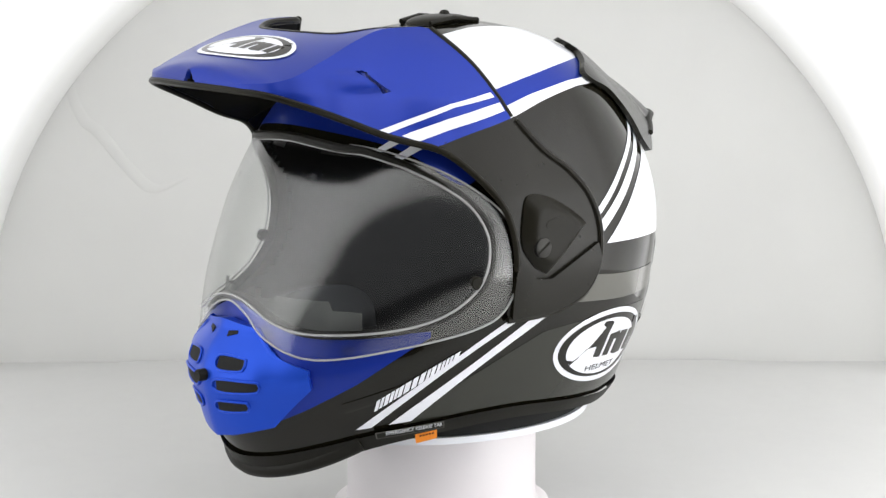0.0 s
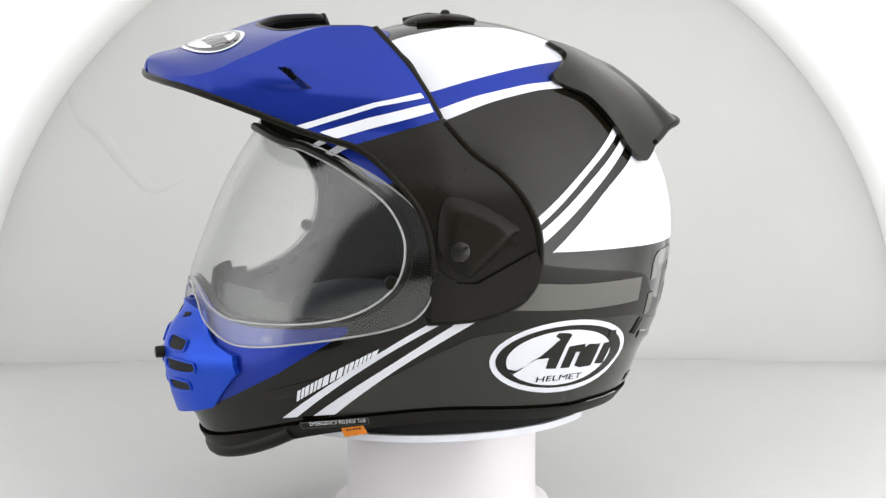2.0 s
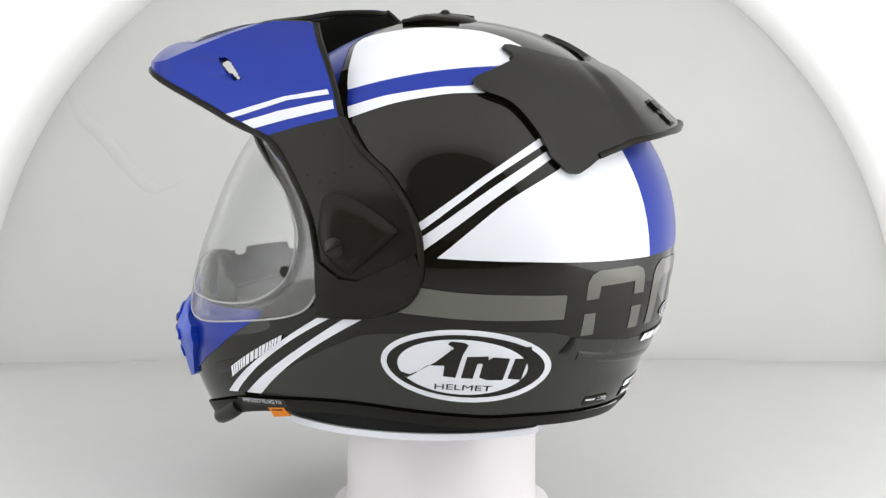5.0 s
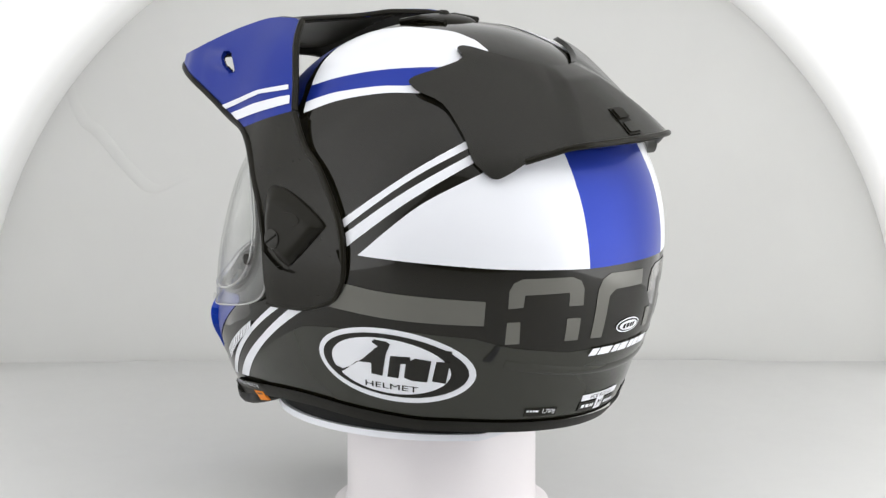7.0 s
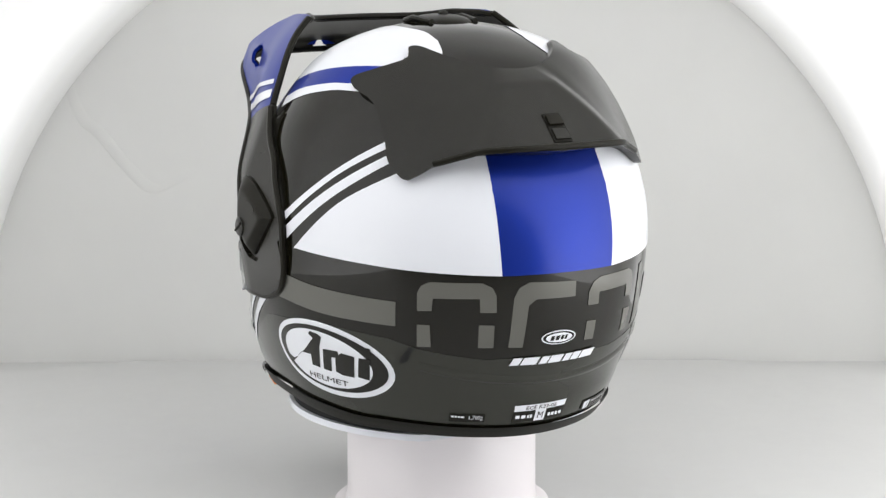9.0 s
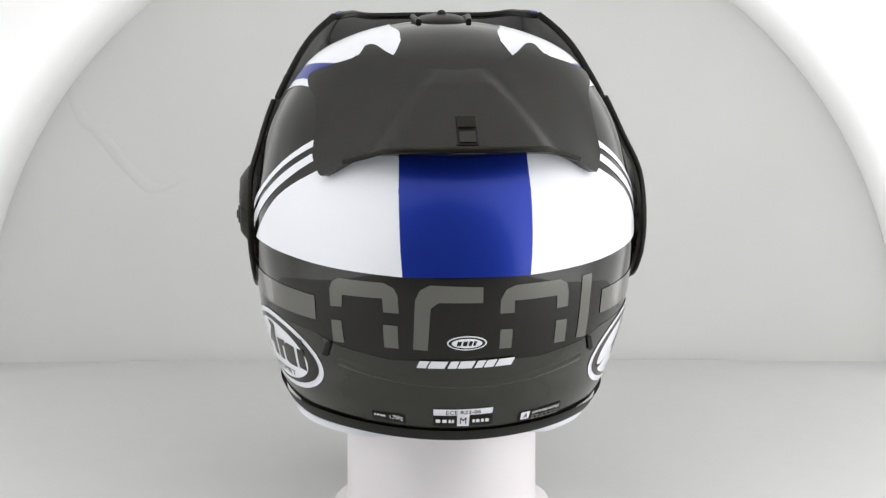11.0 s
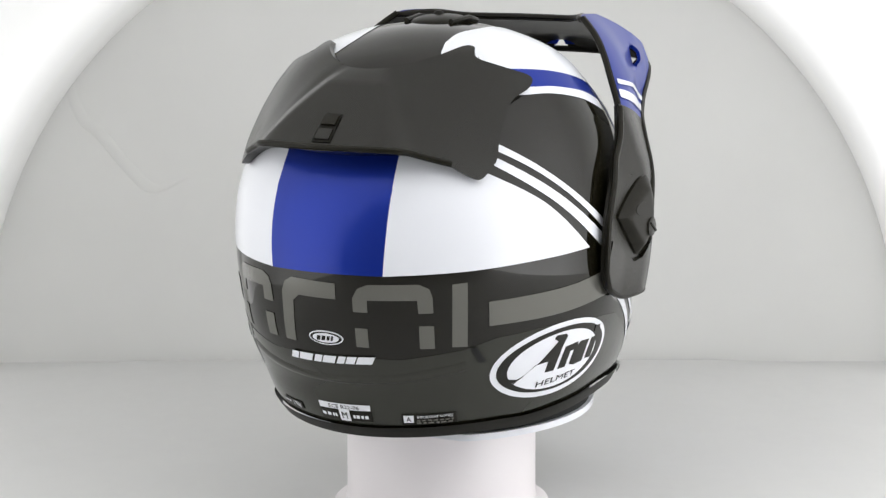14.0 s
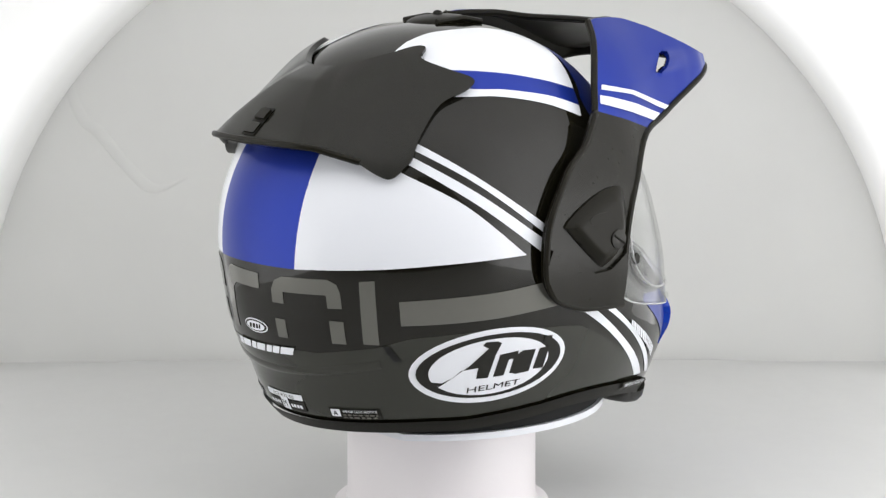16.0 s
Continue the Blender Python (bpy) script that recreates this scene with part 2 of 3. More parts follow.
# loose floor sheet with rounded rear corners
bm = bmesh.new()
o = [(-1.0, -.62), (1.0, -.62), (1.0, .0), (.62, .12)] + [(.25 + .2 * math.sin(a), .25 + .2 * math.cos(a)) for a in np.linspace(math.pi / 2.2, 0, 10)]
o += [(-x, y) for x, y in o[:3:-1]] + [(-.62, .12), (-1.0, .0)]
t = [bm.verts.new((x, y, .0045)) for x, y in o]
b = [bm.verts.new((x, y, .0005)) for x, y in o]
bm.faces.new(t), bm.faces.new(b[::-1])
for k in range(len(o)):
    bm.faces.new([t[k], b[k], b[(k + 1) % len(o)], t[(k + 1) % len(o)]])
tagged(link("floor_sheet", bm, FLOOR, smooth=False), "thin pale grey floor sheet with rounded rear corners", "floor", kind="structure")

# a soft fold in the wall fabric
fold = curve([(-.340, .262), (-.333, .241), (-.325, .2254), (-.312, .215), (-.285, .181), (-.262, .163), (-.23, .1755)], 6, False)
bm = bmesh.new()
rows = []
for k, (x, z) in enumerate(fold):
    h = .0016 * math.sin(math.pi * k / (len(fold) - 1))
    rows.append([bm.verts.new(c) for c in ((x - .004, BACK - .0002, z - .004), (x, BACK - .0004 - h, z), (x + .004, BACK - .0002, z + .004))])
for a, b in zip(rows, rows[1:]):
    for k in range(2):
        bm.faces.new([a[k], a[k + 1], b[k + 1], b[k]])
tagged(link("wall_fold", bm, TENT), "soft crease in the white tent fabric", "wall", kind="structure")


# ---- helmet shape ----
CENTRE = np.array([0.0, 0.0, 0.19])
TOP = 0.3455


def by_height(zs, values):
    f = hermite(np.sqrt(TOP - np.array(zs)), values)
    return lambda z: f(np.sqrt(np.maximum(TOP - z, 0)))


HALF = by_height([.3455, .341, .335, .325, .304, .277, .2505, .2315, .208, .1925, .173, .1495, .13, .11, .094, .08, .05],
                 [0, .041, .0615, .082, .101, .1165, .1245, .129, .1305, .1302, .128, .1244, .1194, .1134, .1065, .098, .085])
REARY = by_height([.3455, .341, .335, .326, .30, .28, .262, .2486, .231, .211, .195, .1755, .151, .131, .119, .107, .095, .08, .05],
                  [0, .038, .057, .077, .1085, .1255, .1385, .1462, .1530, .1572, .1580, .1570, .1535, .1468, .1400, .136, .1306, .118, .10])
FRONTY = by_height([.3455, .3418, .3353, .32, .30, .28, .26, .235, .20, .175, .1555, .139, .127, .107, .087, .07, .05],
                   [0, .039, .058, .088, .113, .131, .142, .155, .168, .172, .173, .183, .186, .182, .176, .168, .155])
VISOR = by_height([.3455, .30, .271, .239, .207, .1755, .1515, .13, .05], [0, .105, .131, .150, .163, .1735, .178, .182, .182])


def solve_from_centre(az, el, half, rear, front, more=0.0):
    a, e = np.radians(np.asarray(az, float)), np.radians(np.asarray(el, float))
    d = np.stack([np.sin(a) * np.cos(e), -np.cos(a) * np.cos(e), np.sin(e)], -1).reshape(-1, 3)
    lo, hi = np.full(len(d), 0.01), np.full(len(d), 0.4)
    for _ in range(34):
        m = (lo + hi) / 2
        p = CENTRE + d * m[:, None]
        z = np.minimum(p[:, 2], TOP - 1e-7)
        y = p[:, 1] + 0.008 * np.clip((z - 0.1) / 0.2, 0, 1)
        g = (p[:, 0] / (half(z) + more)) ** 2 + (y / (np.where(y < 0, rear(z), front(z)) + more)) ** 2 - 1
        inside = (g < 0) & (p[:, 2] < TOP)
        lo, hi = np.where(inside, m, lo), np.where(inside, hi, m)
    return CENTRE + d * ((lo + hi) / 2)[:, None]


def shell_at(az, el):
    """Shell surface by azimuth (0 rear, + to the right side) and elevation from the helmet's middle."""
    return solve_from_centre(az, el, HALF, REARY, FRONTY)


def visor_at(az, el):
    return solve_from_centre(az, el, HALF, REARY, VISOR, 0.004)


ZB = 0.076
helmet = tagged(new("motorcycle_helmet"), "glossy black, white and blue adventure motorcycle helmet on a white pedestal", "helmet")
helmet.location = (0, 0, ZB)
DOWN = (0, 0, -ZB)


def part(name, bm, mat, parent=None, label="", smooth=True):
    ob = link(name, bm, mat, parent or helmet, label, smooth, None if parent else DOWN)
    return ob


def mirror(outline):
    return [(-u, v) for u, v in outline]


def decal(name, outline, mat, parent, label="", lift=0.0004, both=False, step=2.0, surface=shell_at, drop=0.0):
    o = np.array(outline, float)
    part(name, patch_mesh(o, surface, step, lift), mat, parent, label)
    if both:
        part(name, patch_mesh([(u, v - drop) for u, v in mirror(o)], surface, step, lift), mat, parent, label)


# port: half outline (left side), closed by its mirror
PORT_L = [(-180, 34.0), (-159, 32.5), (-150, 32), (-136, 28.4), (-122, 21.3), (-115.8, 13), (-115.2, 4.5), (-118.5, -3), (-127, -9), (-139, -11.7), (-157, -11.7), (-166, -9.8), (-174, -6), (-180, -5)]
PORT = [(360 + a if a < 0 else a, e) for a, e in PORT_L] + [(-a, e) for a, e in PORT_L[-2:0:-1]]
TRIM_EL = hermite([-180, -165, -150, -123, -104, -86, -60, -45, -20, 0, 20, 45, 60, 86, 104, 123, 150, 165, 180],
                  [-35.0, -34.7, -34.5, -36.3, -37.8, -39.2, -39.8, -38.6, -37.3, -37.1, -37.3, -38.6, -39.8, -39.2, -37.8, -36.3, -34.5, -34.7, -35.0])


def in_poly(u, v, poly):
    c = np.zeros(u.shape, bool)
    for (x0, y0), (x1, y1) in zip(poly, poly[1:] + poly[:1]):
        if y0 != y1:
            c ^= ((y0 > v) != (y1 > v)) & (u < (x1 - x0) * (v - y0) / (y1 - y0) + x0)
    return c


PORT_S = [tuple(p) for p in curve(PORT, 6)]


def shell_grid(low, high, na, ne, more, hole=True):
    """Whole-round grid; low and high are elevations by azimuth."""
    az = np.linspace(0, 360, na, endpoint=False)
    wrapped = np.where(az > 180, az - 360, az)
    t = np.linspace(0, 1, ne)
    lo = low(wrapped)
    hi = high(wrapped) if callable(high) else np.full(na, high)
    el = lo[None, :] + (hi - lo)[None, :] * t[:, None]
    A = np.repeat(az[None, :], ne, 0)
    p = solve_from_centre(A.ravel(), el.ravel(), HALF, REARY, FRONTY, more)
    bm = bmesh.new()
    vs = [bm.verts.new(c) for c in p]
    ca, ce = A + 180 / na, (el + np.roll(el, -1, 0)) / 2
    cut = in_poly(ca, ce, PORT_S) if hole else np.zeros(A.shape, bool)
    for j in range(ne - 1):
        for i in range(na):
            if not cut[j, i]:
                bm.faces.new([vs[j*na+i], vs[j*na+(i+1) % na], vs[(j+1)*na+(i+1) % na], vs[(j+1)*na+i]])
    bmesh.ops.delete(bm, geom=[x for x in bm.verts if not x.link_faces], context="VERTS")
    return bm


shell = part("shell", shell_grid(lambda a: TRIM_EL(a) - 1.0, 89.9, 288, 110, 0.0), GLOSS_BLACK, None, "gloss black painted outer shell")
part("liner", shell_grid(lambda a: TRIM_EL(a) - 1.0, 89.9, 144, 60, -0.014), LINING, None, "dark fabric inner lining")
part("rim_trim", shell_grid(lambda a: TRIM_EL(a) - 3.7, lambda a: TRIM_EL(a), 180, 6, 0.0025, False), RUBBER, None, "black rubber edge trim")
port_pts = shell_at([p[0] for p in PORT_S], [p[1] for p in PORT_S])
part("port_gasket", tube(port_pts, 0.0030), RUBBER, None, "black rubber eye-port gasket")

# painted panels and stripes
LEFT_WHITE_TOP = smooth([(-110.6, 49.5), (-96.2, 52.2), (-78.3, 54.2), (-61, 55), (-46, 55), (-28, 56.5), (-27.7, 61), (-30.1, 66.4), (-45.8, 73.2), (-92.4, 77), (-130, 72.5), (-143, 68.8), (-122, 60)], 0, 5, 7, 11)
decal("white_panel", LEFT_WHITE_TOP, WHITE, shell, "white crown panel", both=True, drop=1.0)
decal("blue_stripe", smooth([(-107.5, 44.8), (-93.7, 48.1), (-75, 49.9), (-63, 49.9), (-40, 50), (-40, 55), (-61, 55), (-78.3, 54.2), (-96.2, 52.2), (-110.6, 49.5)], 0, 4, 5, 9), BLUE, shell, "blue crown stripe", both=True, drop=1.0)
decal("white_stripe", smooth([(-105.4, 41.8), (-89.7, 46), (-71.3, 48), (-56.8, 47.6), (-40, 47), (-40, 50), (-63, 49.9), (-75, 49.9), (-93.7, 48.1), (-107.5, 44.8)], 0, 4, 5, 9), WHITE, shell, both=True, drop=1.0)
UPPER_DIAGONAL = smooth([(-25, 40.5), (-42.9, 34.8), (-60.8, 26.8), (-78.3, 16), (-83, 12.5), (-82.5, 10.2), (-77.8, 13.8), (-59.9, 25.4), (-42.4, 33), (-25, 38.8)], 0, 4, 5, 9)
LOWER_DIAGONAL = smooth([(-25, 37.2), (-42.1, 31.3), (-59.8, 23.3), (-77.8, 12), (-83, 8.5), (-82.3, 4.8), (-77.2, 8.5), (-59.3, 20.5), (-41.8, 29.1), (-25, 35)], 0, 4, 5, 9)
for band in (UPPER_DIAGONAL, LOWER_DIAGONAL):
    decal("white_stripe", band, WHITE, shell)
    decal("white_stripe", [(-u, v - .7) for u, v in band], WHITE, shell)
REAR_WHITE = smooth([(-34, 28.8), (-38.8, 26.9), (-56.5, 19.3), (-74.1, 6.1), (-50.6, 4.6), (-34.5, 3.4), (-14.5, 2.4), (-16.6, 28.7), (-18.5, 34), (-30, 33)], 0, 3, 6, 8, 9)
decal("white_panel", REAR_WHITE, WHITE, shell, "white rear side panel", both=True)
decal("blue_panel", [(-14.5, 2.4), (0, 2.5), (14.5, 2.4), (16.6, 28.7), (18.5, 35), (-18.5, 35), (-16.6, 28.7)], BLUE, shell, "blue centre panel on the rear")
decal("grey_bar", smooth([(-92, -1.0), (-78.6, -2.3), (-64.4, -3.7), (-39.5, -4.6), (-39.8, -11), (-63.1, -11.2), (-83, -10), (-96, -9)], 0, 3, 4, 7), SILVER, shell, both=True)
decal("blue_crown_paint", smooth([(-116, 49.5), (-111, 44), (-114, 33), (-122, 25), (-136, 31.5), (-150, 35), (-180, 37), (-210, 35), (-224, 31.5), (-238, 25), (-246, 33), (-249, 44), (-244, 49.5), (-235, 59), (-216, 67), (-200, 74), (-160, 74), (-144, 67), (-125, 59)], 0), BLUE, shell, "blue front crown under the peak", lift=0.0003)
decal("white_stripe", [(-149.3, 31.9), (-146.5, 32.1), (-138, 36.6), (-126, 41.5), (-128, 43), (-140.4, 38)], WHITE, shell, both=True, lift=0.0006)
decal("white_stripe", [(-144.5, 30), (-140.9, 30.3), (-131, 35.6), (-120, 39), (-121, 41), (-136.4, 35.3)], WHITE, shell, both=True, lift=0.0006)
# block shapes across the rear
for o in ([(-34.1, -6.4), (-34, -1.9), (-33, 0), (-30.9, 1), (-18.9, .9), (-16.6, -.2), (-15.7, -2), (-15.5, -6.1), (-19.3, -6.1), (-19.4, -2.8), (-30.2, -3), (-30.5, -6.1)],
          [(-34.2, -9.9), (-31, -9.7), (-30.8, -15.4), (-34.4, -15.7)], [(-19.5, -9.1), (-15.9, -9.1), (-15.9, -14.7), (-19.5, -14.8)],
          [(-12.4, -14.6), (-11.7, -2.7), (-10.6, -.4), (-8.3, .8), (3.4, .3), (3.4, -3.3), (-6.4, -3.2), (-8.2, -4.6), (-9, -14.7)],
          [(7.4, -6), (7.4, -2.8), (8.6, -.6), (10.9, .4), (22.6, .6), (24.9, -.5), (25.6, -2.5), (25.8, -6.4), (22.3, -6.4), (22.1, -3.2), (10.8, -3.2), (10.8, -6.1)],
          [(7.6, -9.8), (10.6, -9.9), (10.6, -14.6), (7.6, -14.5)], [(22.4, -9.4), (25.9, -9.6), (26.1, -15.4), (22.5, -15.2)],
          [(30.2, .4), (33.9, .7), (34.2, -15.8), (30.3, -15.4)]):
    decal("grey_block", o, SILVER, shell)


# lower gunmetal field
low = [(a, TRIM_EL(a) + 0.2) for a in np.arange(-139, 140, 6)]
decal("gunmetal_panel", [(-139.5, -33.4), (-118, -25.5), (-97.2, -17.4), (-91, -16.6), (-60, -14.2), (-42, -14.6), (-33, -16.6), (-18, -17.9), (0, -16.8),
                         (18, -17.9), (33, -16.6), (42, -14.6), (60, -14.2), (91, -16.6), (97.2, -17.4), (118, -25.5), (139.5, -33.4)] + low[::-1], GUNMETAL, shell, "dark gunmetal lower band", lift=0.0002)
decal("white_stripe", smooth([(-110.1, -12.6), (-105.5, -12.3), (-124, -21.5), (-146.7, -33.1), (-150.3, -32.7), (-128, -22)], 0, 1, 3, 4), WHITE, shell, both=True)
decal("white_stripe", smooth([(-100.8, -12), (-94.6, -11.7), (-114, -22), (-137.2, -34.2), (-142.7, -33.5), (-120, -22.8)], 0, 1, 3, 4), WHITE, shell, both=True)
decal("blue_chin_paint", [(-131.5, -14.1), (-148.8, -22.3), (-160, -26.2), (-174, -30), (-180, -31.5), (-186, -30), (-200, -26.2), (-211.2, -22.3), (-228.5, -14.1), (-228.5, -12.5), (-203, -12.7), (-194, -10.5), (-180, -5.3), (-166, -10.5), (-157, -12.7), (-131.5, -12.5)], BLUE, shell, "blue chin-bar paint")


def ellipse(cx, cy, rx, ry, n=40, slant=0.0):
    return [(cx + rx * math.cos(t) + slant * ry * math.sin(t), cy + ry * math.sin(t)) for t in np.linspace(0, 2 * math.pi, n, endpoint=False)]


def badge(cx, cy, rx, ry, surface, step, parent, sx=1):
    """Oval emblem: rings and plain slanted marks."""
    step = min(step, 1.0)
    at = lambda p, k=1.0: [(cx + sx * rx * k * u, cy + ry * v) for u, v in p]
    decal("badge_border", ellipse(cx, cy, rx, ry), WHITE, parent, "white oval badge border", 0.0006, step=step, surface=surface)
    decal("badge_ring", ellipse(cx, cy, rx * .925, ry * .86), GLOSS_BLACK, parent, "black oval ring", 0.0008, step=step, surface=surface)
    decal("badge_field", at(ellipse(-.03, -.02, .76, .76)), WHITE, parent, "white badge field", 0.0010, step=step, surface=surface)
    for o in ([(-.86, -.22), (-.7, -.3), (-.58, -.2), (-.36, .08), (-.12, .5), (-.2, .6), (-.16, .68), (.0, .66), (.05, .6), (-.02, .3), (-.1, -.32), (-.26, -.3), (-.24, .0), (-.46, -.02), (-.62, -.26), (-.74, -.4)],
              [(-.03, -.32), (.04, .28), (.18, .3), (.3, .32), (.3, .12), (.17, .1), (.12, -.32)],
              [(.2, -.28), (.24, .14), (.36, .3), (.56, .28), (.5, -.32), (.3, -.34)],
              [(.56, -.28), (.62, .28), (.78, .3), (.73, -.3)], [(.67, .42), (.68, .6), (.8, .6), (.8, .42)]):
        decal("badge_mark", at(o, .92), GLOSS_BLACK, parent, "", 0.0012, step=step, surface=surface)


badge(-66.3, -24.9, 25.4, 10.9, shell_at, 2.0, shell, 1)
badge(66.3, -24.9, 25.4, 10.9, shell_at, 2.0, shell, 1)
ridge = np.array([(a, -21.2 - 2.6 * math.cos(a / 34 * math.pi / 2)) for a in np.linspace(-34, 34, 30)])
part("rear_ridge", tube([tuple(p) for p in shell_at(ridge[:, 0], ridge[:, 1])], 0.0035, 10, False, 0.3), GUNMETAL, shell, "raised gunmetal ridge round the lower rear")
for s in (-1, 1):
    scoop = np.array([(s * (152 - 14 * k), -27.2 + 1.6 * k) for k in np.linspace(0, 1, 12)])
    part("chin_scoop", tube([tuple(p) for p in shell_at(scoop[:, 0], scoop[:, 1])], 0.004, 10, False, 0.25), GLOSS_BLACK, shell, "shallow black chin moulding")


def lettering(text, origin, right, up, surface, mat, parent, name, lift=0.0012):
    """Words laid on a surface: a unit line of text from origin along right and up, in chart units."""
    c = bpy.data.curves.new(name, "FONT")
    c.body, c.size, c.resolution_u = text, 1.0, 2
    ob = bpy.data.objects.new(name, c)
    scene.collection.objects.link(ob)
    me = bpy.data.meshes.new_from_object(ob.evaluated_get(bpy.context.evaluated_depsgraph_get()))
    bpy.data.objects.remove(ob)
    co = np.array([v.co[:] for v in me.vertices])
    lo, hi = co.min(0), co.max(0)
    q = (co - lo) / np.maximum(hi - lo, 1e-6)
    uv = np.array(origin) + q[:, :1] * np.array(right) + q[:, 1:2] * np.array(up)
    bm = sheet(uv, [list(p.vertices) for p in me.polygons], surface, lift, 0.0)
    return part(name, bm, mat, parent)


def bars(origin, right, up, n, surface, mat, parent, name, lift=0.0012, fill=0.7, seed=1, step=2.0):
    """Unreadable or withheld writing: a row of plain bars."""
    rnd = random.Random(seed)
    cuts = np.cumsum([rnd.uniform(0.6, 1.4) for _ in range(n)])
    cuts = np.concatenate([[0], cuts / cuts[-1]])
    o, r, u = np.array(origin, float), np.array(right, float), np.array(up, float)
    for a, b in zip(cuts, cuts[1:]):
        b = a + (b - a) * fill
        decal(name, [o + r*a, o + r*b, o + r*b + u, o + r*a + u], mat, parent, "", lift, step=step, surface=surface)


for cx in (-66.3, 66.3):
    lettering("HELMET", (cx - 8.8, -32.1), (17.5, 0.2), (0.2, 1.6), shell_at, GLOSS_BLACK, shell, "badge_word", 0.0013)
# slanted designer's line beside the chin stripes, as bars
bars((-145.6, -29.2), (21.4, 8.3), (.9, 2.5), 16, shell_at, WHITE, shell, "white_bar", fill=0.78, seed=4, step=1.0)
bars((124.2, -20.9), (21.4, -8.3), (-.9, 2.5), 16, shell_at, WHITE, shell, "white_bar", fill=0.78, seed=4, step=1.0)
# rear emblem, model line and small labels
decal("badge_border", ellipse(0, -12.7, 4.6, 1.75), WHITE, shell, "small oval badge", 0.0006, step=1.0)
decal("badge_ring", ellipse(0, -12.7, 4.2, 1.45), GLOSS_BLACK, shell, "", 0.0008, step=1.0)
decal("badge_field", ellipse(0, -12.7, 3.5, 1.15), WHITE, shell, "", 0.0010, step=1.0)
bars((-2.4, -13.3), (4.6, 0.1), (0.3, 1.1), 4, shell_at, GLOSS_BLACK, shell, "badge_mark", seed=6, step=1.0)
bars((-11.8, -19.2), (23.4, 0.4), (.9, 1.9), 7, shell_at, WHITE, shell, "white_bar", fill=0.86, seed=8, step=1.0)
decal("white_label", [(-8, -32.9), (8, -32.6), (8.1, -31), (-8, -31.2)], WHITE, shell, "white approval label", 0.0008, step=1.0)
lettering("ECE R22-06", (-4.6, -32.5), (9.4, 0.15), (0, 1.0), shell_at, GLOSS_BLACK, shell, "label_word", 0.0011)
decal("size_label", [(-8.2, -36), (8.2, -35.8), (8.1, -33.1), (-8.1, -33.3)], SATIN_BLACK, shell, "black size label", 0.0008, step=1.0)
decal("size_box", [(-1.6, -35.8), (1.7, -35.8), (1.7, -32.4), (-1.6, -32.4)], WHITE, shell, "", 0.0011, step=1.0)
lettering("M", (-.8, -35), (1.7, 0), (0, 1.8), shell_at, GLOSS_BLACK, shell, "label_word", 0.0015)
bars((-7.4, -34.8), (5.2, 0), (0, .9), 4, shell_at, WHITE, shell, "label_bar", seed=2, step=1.0)
bars((2.6, -34.8), (5, 0), (0, .9), 4, shell_at, WHITE, shell, "label_bar", seed=3, step=1.0)
decal("notice_label", [(16.4, -36.4), (32.4, -37.4), (31.9, -34.2), (16.4, -33.6)], SATIN_BLACK, shell, "black notice label", 0.0008, step=1.0)
decal("notice_box", [(17, -35.9), (19.8, -36), (19.8, -33.9), (17, -33.9)], WHITE, shell, "", 0.0011, step=1.0)
lettering("A", (17.7, -35.6), (1.4, 0), (0, 1.4), shell_at, GLOSS_BLACK, shell, "label_word", 0.0015)
lettering("IMPORTANT NOTICE", (20.8, -34.9), (10.2, -.35), (0, .75), shell_at, WHITE, shell, "label_word", 0.0012)
bars((20.6, -35.7), (10.8, -.5), (0, .45), 7, shell_at, SILVER, shell, "label_bar", seed=5, step=1.0)
bars((20.6, -36.4), (10.8, -.55), (0, .45), 6, shell_at, SILVER, shell, "label_bar", seed=7, step=1.0)
decal("weight_label", [(-26, -36.3), (-16, -35.8), (-16, -33.6), (-26, -34)], SATIN_BLACK, shell, "", 0.0008, step=1.0)
lettering("1,700g", (-20.4, -35.5), (3.8, .2), (0, 1.5), shell_at, WHITE, shell, "label_word", 0.0012)
bars((-25.4, -34.9), (4, .1), (0, .5), 4, shell_at, WHITE, shell, "label_bar", seed=9, step=1.0)
for s in (-1, 1):
    decal("exhaust_slot", [(s*35, -16.2), (s*36.6, -16.2), (s*39.6, -20.6), (s*37.4, -20.6)], LINING, shell, "black rear exhaust slot", 0.0012, step=1.0)
    # release-tab label on the trim
    decal("tab_label", [(s*146.2, -35.6), (s*128.5, -37.9), (s*128.5, -36.0), (s*146.2, -33.9)], SILVER, shell, "grey release-tab label", 0.0034, step=1.0)
    decal("tab_label_face", [(s*145.9, -35.4), (s*128.8, -37.6), (s*128.8, -36.2), (s*145.9, -34.1)], RUBBER, shell, "", 0.0038, step=1.0)
lettering("EMERGENCY RELEASE TAB", (-143.8, -35.05), (14.4, -1.9), (0.1, 1.0), shell_at, WHITE, shell, "label_word", 0.0042)
lettering("EMERGENCY RELEASE TAB", (129.4, -36.95), (14.4, 1.9), (-0.1, 1.0), shell_at, WHITE, shell, "label_word", 0.0042)

